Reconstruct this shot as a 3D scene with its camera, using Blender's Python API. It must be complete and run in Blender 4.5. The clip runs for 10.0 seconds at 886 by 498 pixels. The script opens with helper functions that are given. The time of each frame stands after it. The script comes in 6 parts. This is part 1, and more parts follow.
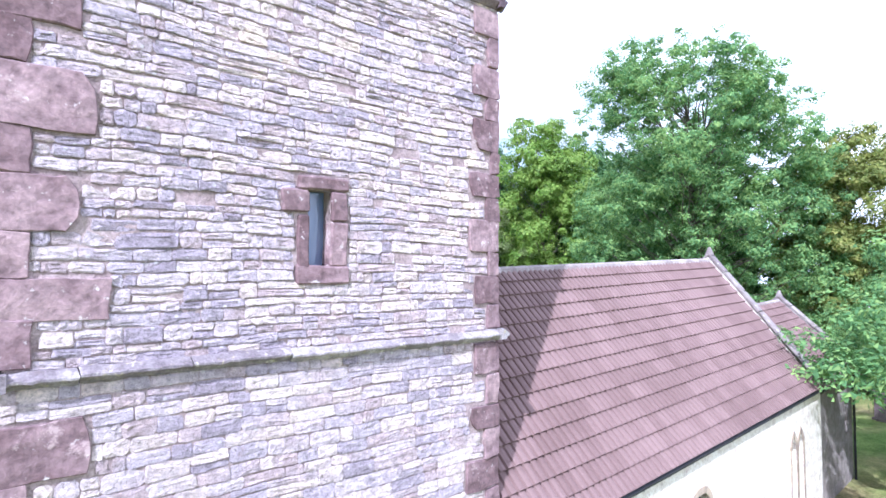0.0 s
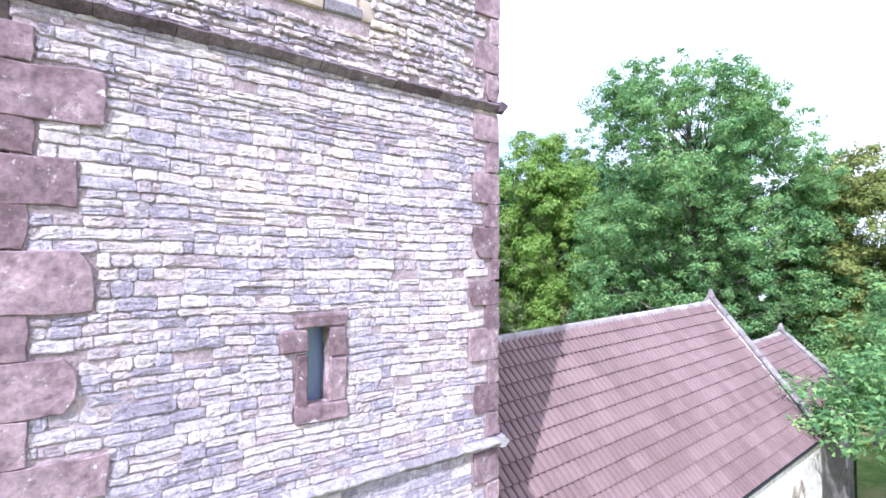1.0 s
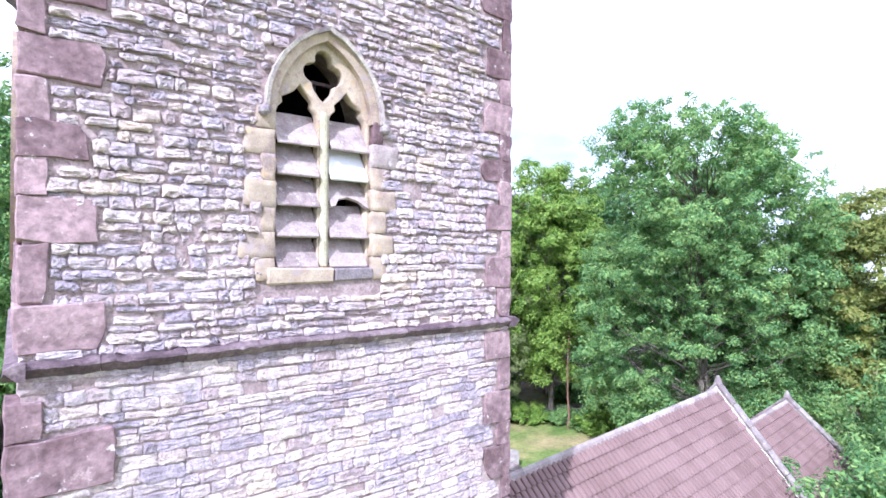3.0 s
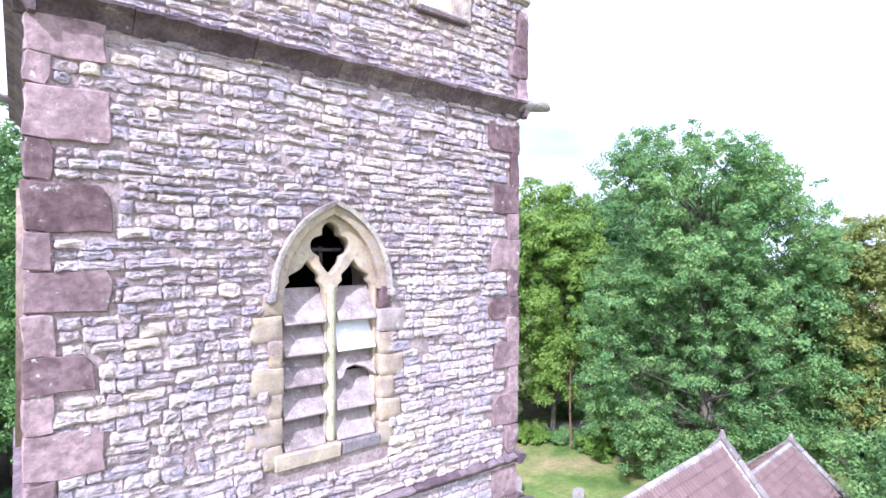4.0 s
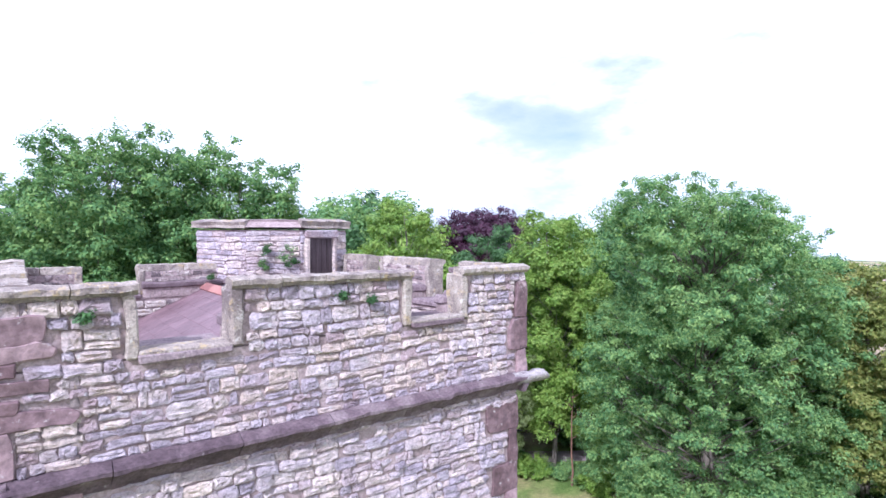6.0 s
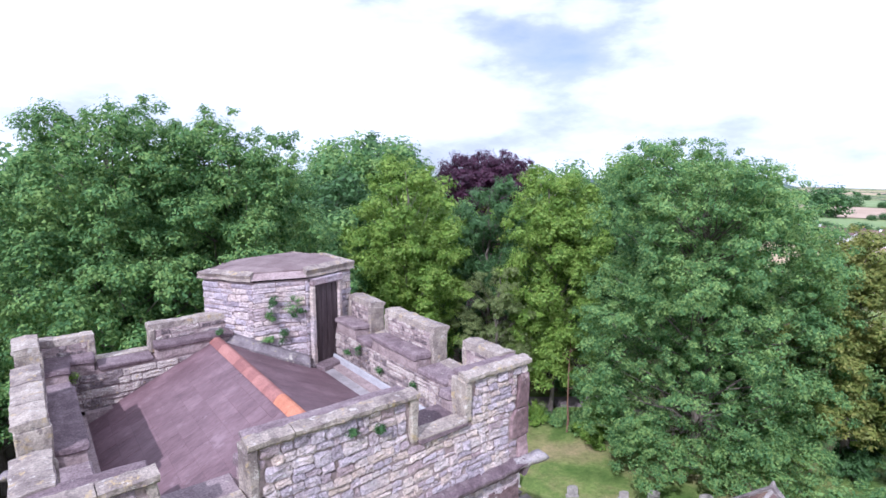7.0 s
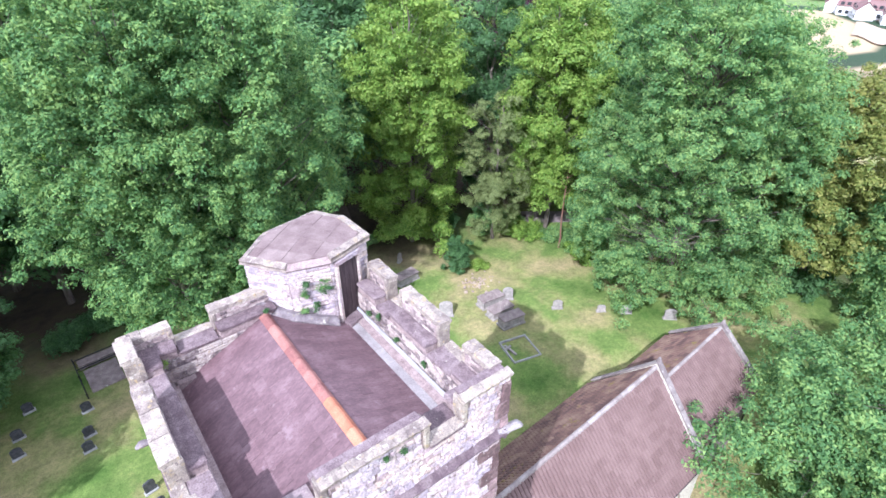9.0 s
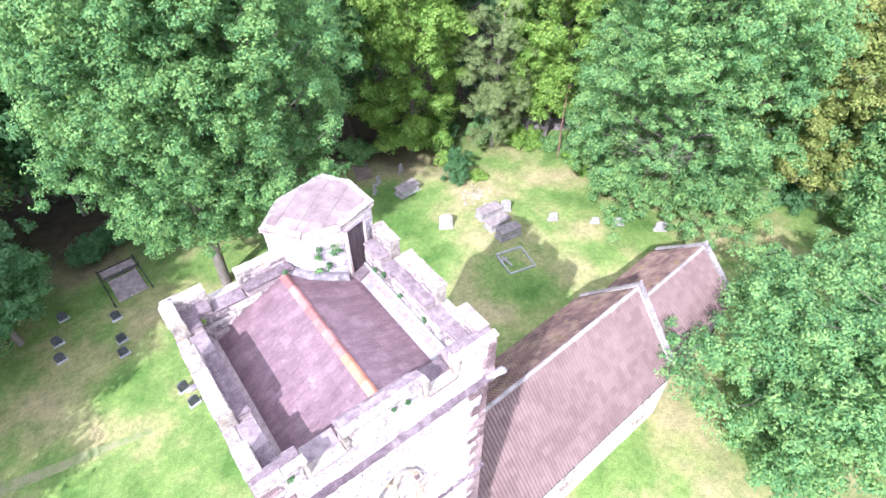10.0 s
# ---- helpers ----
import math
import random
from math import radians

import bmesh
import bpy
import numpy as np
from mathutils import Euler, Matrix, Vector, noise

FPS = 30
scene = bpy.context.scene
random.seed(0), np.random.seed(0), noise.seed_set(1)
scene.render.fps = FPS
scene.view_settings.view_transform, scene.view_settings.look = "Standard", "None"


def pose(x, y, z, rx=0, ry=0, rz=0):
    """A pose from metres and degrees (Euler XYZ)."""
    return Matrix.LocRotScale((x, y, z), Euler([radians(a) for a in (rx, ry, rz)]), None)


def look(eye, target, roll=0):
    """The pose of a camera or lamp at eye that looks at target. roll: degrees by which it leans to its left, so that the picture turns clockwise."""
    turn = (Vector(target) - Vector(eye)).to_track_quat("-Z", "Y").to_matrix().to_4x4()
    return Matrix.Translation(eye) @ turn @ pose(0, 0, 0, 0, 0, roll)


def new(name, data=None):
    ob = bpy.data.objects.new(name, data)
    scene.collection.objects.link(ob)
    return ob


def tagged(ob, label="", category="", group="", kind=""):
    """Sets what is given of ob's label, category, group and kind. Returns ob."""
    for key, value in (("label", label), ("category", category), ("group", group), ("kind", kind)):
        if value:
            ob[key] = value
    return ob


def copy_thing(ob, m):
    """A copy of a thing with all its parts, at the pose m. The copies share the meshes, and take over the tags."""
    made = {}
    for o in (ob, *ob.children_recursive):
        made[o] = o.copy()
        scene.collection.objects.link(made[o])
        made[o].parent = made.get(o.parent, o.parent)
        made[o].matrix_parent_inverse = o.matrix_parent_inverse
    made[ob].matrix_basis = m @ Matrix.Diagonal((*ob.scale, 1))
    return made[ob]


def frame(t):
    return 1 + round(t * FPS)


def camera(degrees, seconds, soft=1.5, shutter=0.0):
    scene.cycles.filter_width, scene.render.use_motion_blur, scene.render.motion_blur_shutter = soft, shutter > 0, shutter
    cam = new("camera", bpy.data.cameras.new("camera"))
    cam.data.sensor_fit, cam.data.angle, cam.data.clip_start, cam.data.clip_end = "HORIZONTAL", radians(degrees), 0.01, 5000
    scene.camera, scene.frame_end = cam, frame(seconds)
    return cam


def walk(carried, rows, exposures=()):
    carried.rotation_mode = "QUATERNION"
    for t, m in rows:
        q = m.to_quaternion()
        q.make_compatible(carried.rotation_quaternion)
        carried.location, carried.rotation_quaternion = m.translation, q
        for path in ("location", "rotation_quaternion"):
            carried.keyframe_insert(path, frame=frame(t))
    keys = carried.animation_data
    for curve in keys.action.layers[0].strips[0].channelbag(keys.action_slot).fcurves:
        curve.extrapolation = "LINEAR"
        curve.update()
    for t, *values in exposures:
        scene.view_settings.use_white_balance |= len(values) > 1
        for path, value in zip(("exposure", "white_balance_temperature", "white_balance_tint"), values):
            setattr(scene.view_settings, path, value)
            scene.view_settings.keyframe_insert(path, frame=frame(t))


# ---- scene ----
cam = camera(78.1, 10.0, soft=1.6)
PATH = [
    (0, (-2.861, -8.727, 7.963), (-1.614, -7.166, 8.029), 0.3),
    (0.5, (-2.862, -8.734, 8.764), (-1.616, -7.171, 8.82), 0.4),
    (1, (-2.855, -8.751, 9.599), (-1.611, -7.185, 9.645), 0.3),
    (1.5, (-2.859, -8.734, 10.39), (-1.615, -7.168, 10.426), 0.3),
    (2, (-2.87, -8.701, 11.189), (-1.628, -7.133, 11.223), 0.1),
    (3.5, (-2.95, -8.588, 13.827), (-1.716, -7.014, 13.83), 0.4),
    (4, (-2.96, -8.536, 14.891), (-1.728, -6.961, 14.886), 0.3),
    (4.5, (-2.956, -8.518, 15.889), (-1.725, -6.942, 15.873), 0.3),
    (5, (-2.9, -8.501, 16.904), (-1.669, -6.924, 16.883), 0.1),
    (5.5, (-2.803, -8.449, 17.898), (-1.575, -6.871, 17.868), 0.2),
    (6.8, (-2.683, -8.216, 20.878), (-1.468, -6.645, 20.644), 0.0),
    (7, (-2.683, -8.201, 21.358), (-1.475, -6.639, 21.04), 0.1),
    (7.5, (-2.695, -8.198, 22.504), (-1.515, -6.667, 21.989), 0.0),
    (8, (-2.705, -8.18, 23.744), (-1.568, -6.698, 23.029), -0.0),
    (8.5, (-2.734, -8.154, 24.932), (-1.647, -6.734, 24.036), -0.1),
    (9, (-2.694, -8.193, 26.228), (-1.673, -6.855, 25.147), -0.2),
    (9.5, (-2.67, -8.227, 27.418), (-1.721, -6.977, 26.178), -0.4),
    (10, (-2.607, -8.291, 28.713), (-1.746, -7.15, 27.315), -0.6),
]
EXPOSURES = [(0.0, 1.17, 5100, 20), (2.0, 1.18, 5150, 21), (3.5, 1.15, 5200, 23), (5.5, 0.85, 5200, 23), (7.0, 0.36, 5300, 22), (8.0, 0.46, 5310, 22), (9.0, 0.97, 5330, 18), (9.5, 1.24, 5330, 16), (10.0, 1.55, 5300, 18)]
walk(cam, [(t, look(eye, target, roll)) for t, eye, target, roll in PATH], EXPOSURES)

# ---------------------------------------------------------------- world, sun
SUN_AZ = radians(29.6)      # heading that the shadows take, from +x towards +y
SUN_EL = radians(40.8)
sun = new("sun", bpy.data.lights.new("sun", "SUN"))
sun.data.energy, sun.data.angle, sun.data.color = 3.9, radians(0.6), (1.0, 0.95, 0.88)
sun_from = Vector((-math.cos(SUN_AZ) * math.cos(SUN_EL), -math.sin(SUN_AZ) * math.cos(SUN_EL), math.sin(SUN_EL)))
sun.matrix_world = look(sun_from * 100, (0, 0, 0))

world = bpy.data.worlds.new("sky")
scene.world = world
world.use_nodes = True
wn, wl = world.node_tree.nodes, world.node_tree.links
wn.clear()
w_out = wn.new("ShaderNodeOutputWorld")
w_bg = wn.new("ShaderNodeBackground")
w_sky = wn.new("ShaderNodeTexSky")
w_sky.sky_type, w_sky.sun_disc = "NISHITA", False
w_sky.sun_elevation, w_sky.sun_rotation = SUN_EL, math.atan2(sun_from.x, sun_from.y)
w_geo = wn.new("ShaderNodeTexCoord")
w_map = wn.new("ShaderNodeMapping")
w_map.inputs["Scale"].default_value = (1.2, 1.2, 3.2)
w_noise = wn.new("ShaderNodeTexNoise")
w_noise.inputs["Scale"].default_value, w_noise.inputs["Detail"].default_value, w_noise.inputs["Roughness"].default_value = 1.6, 7, 0.55
w_ramp = wn.new("ShaderNodeValToRGB")
w_ramp.color_ramp.elements[0].position, w_ramp.color_ramp.elements[1].position = 0.22, 0.42
w_tint = wn.new("ShaderNodeValToRGB")
w_tint.color_ramp.elements[0].position, w_tint.color_ramp.elements[0].color = 0.38, (7.5, 7.9, 8.6, 1)
w_tint.color_ramp.elements[1].position, w_tint.color_ramp.elements[1].color = 0.56, (15.0, 15.2, 15.6, 1)
w_mix = wn.new("ShaderNodeMixRGB")
w_bg.inputs["Strength"].default_value = 0.085
w_low = wn.new("ShaderNodeVectorMath")     # the sky's lowest band goes on below the horizon
w_low.operation = "MAXIMUM"
w_low.inputs[1].default_value = (-1, -1, 0.04)
wl.new(w_geo.outputs["Generated"], w_low.inputs[0])
wl.new(w_low.outputs["Vector"], w_sky.inputs["Vector"])
wl.new(w_geo.outputs["Generated"], w_map.inputs["Vector"])
wl.new(w_map.outputs["Vector"], w_noise.inputs["Vector"])
wl.new(w_noise.outputs["Fac"], w_ramp.inputs["Fac"])
wl.new(w_noise.outputs["Fac"], w_tint.inputs["Fac"])
wl.new(w_ramp.outputs["Color"], w_mix.inputs["Fac"])
wl.new(w_sky.outputs["Color"], w_mix.inputs["Color1"])
wl.new(w_tint.outputs["Color"], w_mix.inputs["Color2"])
wl.new(w_mix.outputs["Color"], w_bg.inputs["Color"])
wl.new(w_bg.outputs["Background"], w_out.inputs["Surface"])


# ---------------------------------------------------------------- materials
def material(name, colours, scale=3.0, fine=40.0, rough=0.85, bump=0.3, piece=0.0, island=0.0, spots=None, spot_scale=5.0, spot_at=0.62, metal=0.0, through_light=0.0, bump_size=0.02, stretch=(1, 1, 1), mottle=0.55):
    """Three colours mixed by a broad noise, fine grain, a tint per piece or island, and spots of lichen or moss."""
    m = bpy.data.materials.new(name)
    m.use_nodes = True
    n, l = m.node_tree.nodes, m.node_tree.links
    bsdf = n["Principled BSDF"]
    bsdf.inputs["Roughness"].default_value, bsdf.inputs["Metallic"].default_value = rough, metal
    bsdf.inputs["Specular IOR Level"].default_value = 0.3
    tc = n.new("ShaderNodeNewGeometry")
    mp = n.new("ShaderNodeMapping")
    mp.inputs["Scale"].default_value = stretch
    l.new(tc.outputs["Position"], mp.inputs["Vector"])
    broad, grain = n.new("ShaderNodeTexNoise"), n.new("ShaderNodeTexNoise")
    for node, s in ((broad, scale), (grain, fine)):
        node.inputs["Scale"].default_value, node.inputs["Detail"].default_value = s, 6
        node.inputs["Roughness"].default_value = 0.62
        l.new(mp.outputs["Vector"], node.inputs["Vector"])
    ramp = n.new("ShaderNodeValToRGB")
    el = ramp.color_ramp.elements
    el[0].position, el[0].color = 0.3, (*colours[0], 1)
    el[1].position, el[1].color = 0.7, (*colours[-1], 1)
    for i, c in enumerate(colours[1:-1]):
        e = el.new(0.3 + 0.4 * (i + 1) / (len(colours) - 1))
        e.color = (*c, 1)
    fac = broad.outputs["Fac"]
    if piece or island:
        add = n.new("ShaderNodeMath")
        add.operation = "MULTIPLY_ADD"
        if piece:
            src = n.new("ShaderNodeObjectInfo").outputs["Random"]
        else:
            src = tc.outputs["Random Per Island"]
        l.new(src, add.inputs[0])
        add.inputs[1].default_value = piece or island
        shift = n.new("ShaderNodeMath")
        shift.operation = "ADD"
        l.new(broad.outputs["Fac"], shift.inputs[0])
        shift.inputs[1].default_value = -(piece or island) / 2
        l.new(shift.outputs[0], add.inputs[2])
        fac = add.outputs[0]
    l.new(fac, ramp.inputs["Fac"])
    colour = ramp.outputs["Color"]
    gm = n.new("ShaderNodeMixRGB")
    gm.blend_type = "OVERLAY"
    gm.inputs["Fac"].default_value = mottle
    l.new(colour, gm.inputs["Color1"])
    l.new(grain.outputs["Fac"], gm.inputs["Color2"])
    colour = gm.outputs["Color"]
    for k, sp in enumerate(spots or ()):
        sn = n.new("ShaderNodeTexNoise")
        sn.inputs["Scale"].default_value, sn.inputs["Detail"].default_value, sn.inputs["Roughness"].default_value = spot_scale * (1 + 0.6 * k), 5, 0.7
        off = n.new("ShaderNodeMapping")
        off.inputs["Location"].default_value = (7.3 * (k + 1), 3.1, 1.7 * k)
        l.new(tc.outputs["Position"], off.inputs["Vector"])
        l.new(off.outputs["Vector"], sn.inputs["Vector"])
        sr = n.new("ShaderNodeValToRGB")
        sr.color_ramp.elements[0].position, sr.color_ramp.elements[1].position = spot_at, spot_at + 0.07
        sr.color_ramp.elements[1].color = (0.8, 0.8, 0.8, 1)
        l.new(sn.outputs["Fac"], sr.inputs["Fac"])
        sm = n.new("ShaderNodeMixRGB")
        l.new(sr.outputs["Color"], sm.inputs["Fac"])
        l.new(colour, sm.inputs["Color1"])
        sm.inputs["Color2"].default_value = (*sp, 1)
        colour = sm.outputs["Color"]
    l.new(colour, bsdf.inputs["Base Color"])
    if bump:
        b = n.new("ShaderNodeBump")
        b.inputs["Strength"].default_value, b.inputs["Distance"].default_value = bump, bump_size
        mix = n.new("ShaderNodeMath")
        mix.operation = "MULTIPLY_ADD"
        mix.inputs[1].default_value = 0.5
        l.new(grain.outputs["Fac"], mix.inputs[0])
        l.new(broad.outputs["Fac"], mix.inputs[2])
        l.new(mix.outputs[0], b.inputs["Height"])
        l.new(b.outputs["Normal"], bsdf.inputs["Normal"])
    if through_light:
        tr = n.new("ShaderNodeBsdfTranslucent")
        l.new(colour, tr.inputs["Color"])
        ms = n.new("ShaderNodeMixShader")
        ms.inputs["Fac"].default_value = through_light
        l.new(bsdf.outputs["BSDF"], ms.inputs[1])
        l.new(tr.outputs["BSDF"], ms.inputs[2])
        l.new(ms.outputs["Shader"], n["Material Output"].inputs["Surface"])
    return m


def masonry(name, tones, by_object=False, pale=0.62, strata=3.5):
    """Hewn, weathered stone: a tone for each block, bedding streaks, mottling, pits and flecks of lichen."""
    m = bpy.data.materials.new(name)
    m.use_nodes = True
    n, l = m.node_tree.nodes, m.node_tree.links
    bsdf = n["Principled BSDF"]
    bsdf.inputs["Roughness"].default_value, bsdf.inputs["Specular IOR Level"].default_value = 0.93, 0.2
    geo = n.new("ShaderNodeNewGeometry")

    def tex(scale, detail=6, rough=0.6, stretch=None):
        t = n.new("ShaderNodeTexNoise")
        t.inputs["Scale"].default_value, t.inputs["Detail"].default_value, t.inputs["Roughness"].default_value = scale, detail, rough
        src = geo.outputs["Position"]
        if stretch:
            mp = n.new("ShaderNodeMapping")
            mp.inputs["Scale"].default_value = stretch
            l.new(src, mp.inputs["Vector"])
            src = mp.outputs["Vector"]
        l.new(src, t.inputs["Vector"])
        return t.outputs["Fac"]

    def sums(op, a, b, c=None):
        x = n.new("ShaderNodeMath")
        x.operation = op
        for i, src in enumerate((a, b, c)):
            if isinstance(src, (int, float)):
                x.inputs[i].default_value = src
            elif src is not None:
                l.new(src, x.inputs[i])
        return x.outputs[0]

    def fit(src, a, b, c, d):
        x = n.new("ShaderNodeMapRange")
        for key, val in (("From Min", a), ("From Max", b), ("To Min", c), ("To Max", d)):
            x.inputs[key].default_value = val
        l.new(src, x.inputs["Value"])
        return x.outputs["Result"]

    def mixed(mode, fac, a, b):
        x = n.new("ShaderNodeMixRGB")
        x.blend_type = mode
        for slot, src in (("Fac", fac), ("Color1", a), ("Color2", b)):
            if isinstance(src, (int, float)):
                x.inputs[slot].default_value = src
            elif isinstance(src, tuple):
                x.inputs[slot].default_value = (*src, 1)
            else:
                l.new(src, x.inputs[slot])
        return x.outputs["Color"]

    pick = n.new("ShaderNodeObjectInfo").outputs["Random"] if by_object else geo.outputs["Random Per Island"]
    broad = tex(0.55, 4)
    value = sums("MULTIPLY_ADD", fit(broad, 0.3, 0.7, -0.5, 0.5), 0.45, sums("MULTIPLY_ADD", pick, 0.86, 0.07))
    ramp = n.new("ShaderNodeValToRGB")
    el = ramp.color_ramp.elements
    el[0].position, el[0].color = 0.0, (*tones[0], 1)
    el[1].position, el[1].color = 1.0, (*tones[-1], 1)
    for i, c in enumerate(tones[1:-1]):
        el.new((i + 1) / (len(tones) - 1)).color = (*c, 1)
    l.new(value, ramp.inputs["Fac"])
    mottle, grain = tex(13, 8, 0.78), tex(34, 5, 0.75)
    streak = tex(5, 6, 0.65, (1, 1, strata))
    colour = mixed("MULTIPLY", 1.0, ramp.outputs["Color"], fit(mottle, 0.33, 0.67, 0.62, 1.46))
    colour = mixed("MULTIPLY", 1.0, colour, fit(streak, 0.35, 0.65, 0.86, 1.12))
    colour = mixed("MULTIPLY", 1.0, colour, fit(grain, 0.34, 0.50, 0.62, 1.06))
    colour = mixed("MIX", fit(tex(4.2, 7, 0.72), pale, pale + 0.07, 0.0, 0.6), colour, (0.52, 0.47, 0.43))
    colour = mixed("MIX", fit(tex(2.6, 6, 0.7), 0.63, 0.70, 0.0, 0.55), colour, (0.30, 0.205, 0.19))
    fleck = n.new("ShaderNodeTexVoronoi")
    fleck.inputs["Scale"].default_value = 6.5
    l.new(geo.outputs["Position"], fleck.inputs["Vector"])
    colour = mixed("MIX", fit(fleck.outputs["Distance"], 0.10, 0.14, 0.55, 0.0), colour, (0.66, 0.64, 0.61))
    l.new(colour, bsdf.inputs["Base Color"])
    b = n.new("ShaderNodeBump")
    b.inputs["Strength"].default_value, b.inputs["Distance"].default_value = 1.0, 0.045
    l.new(sums("MULTIPLY_ADD", grain, 0.32, sums("MULTIPLY_ADD", streak, 0.22, mottle)), b.inputs["Height"])
    l.new(b.outputs["Normal"], bsdf.inputs["Normal"])
    return m


WALL_TONES = [(0.301, 0.252, 0.280), (0.366, 0.311, 0.342), (0.431, 0.370, 0.394), (0.408, 0.318, 0.311), (0.489, 0.415, 0.423), (0.506, 0.427, 0.428), (0.540, 0.440, 0.401), (0.575, 0.488, 0.470), (0.598, 0.486, 0.405)]
PARAPET_TONES = [(0.244, 0.187, 0.197), (0.336, 0.281, 0.306), (0.409, 0.348, 0.374), (0.390, 0.290, 0.286), (0.482, 0.414, 0.434), (0.458, 0.390, 0.414), (0.537, 0.426, 0.360), (0.549, 0.468, 0.462), (0.586, 0.482, 0.414)]

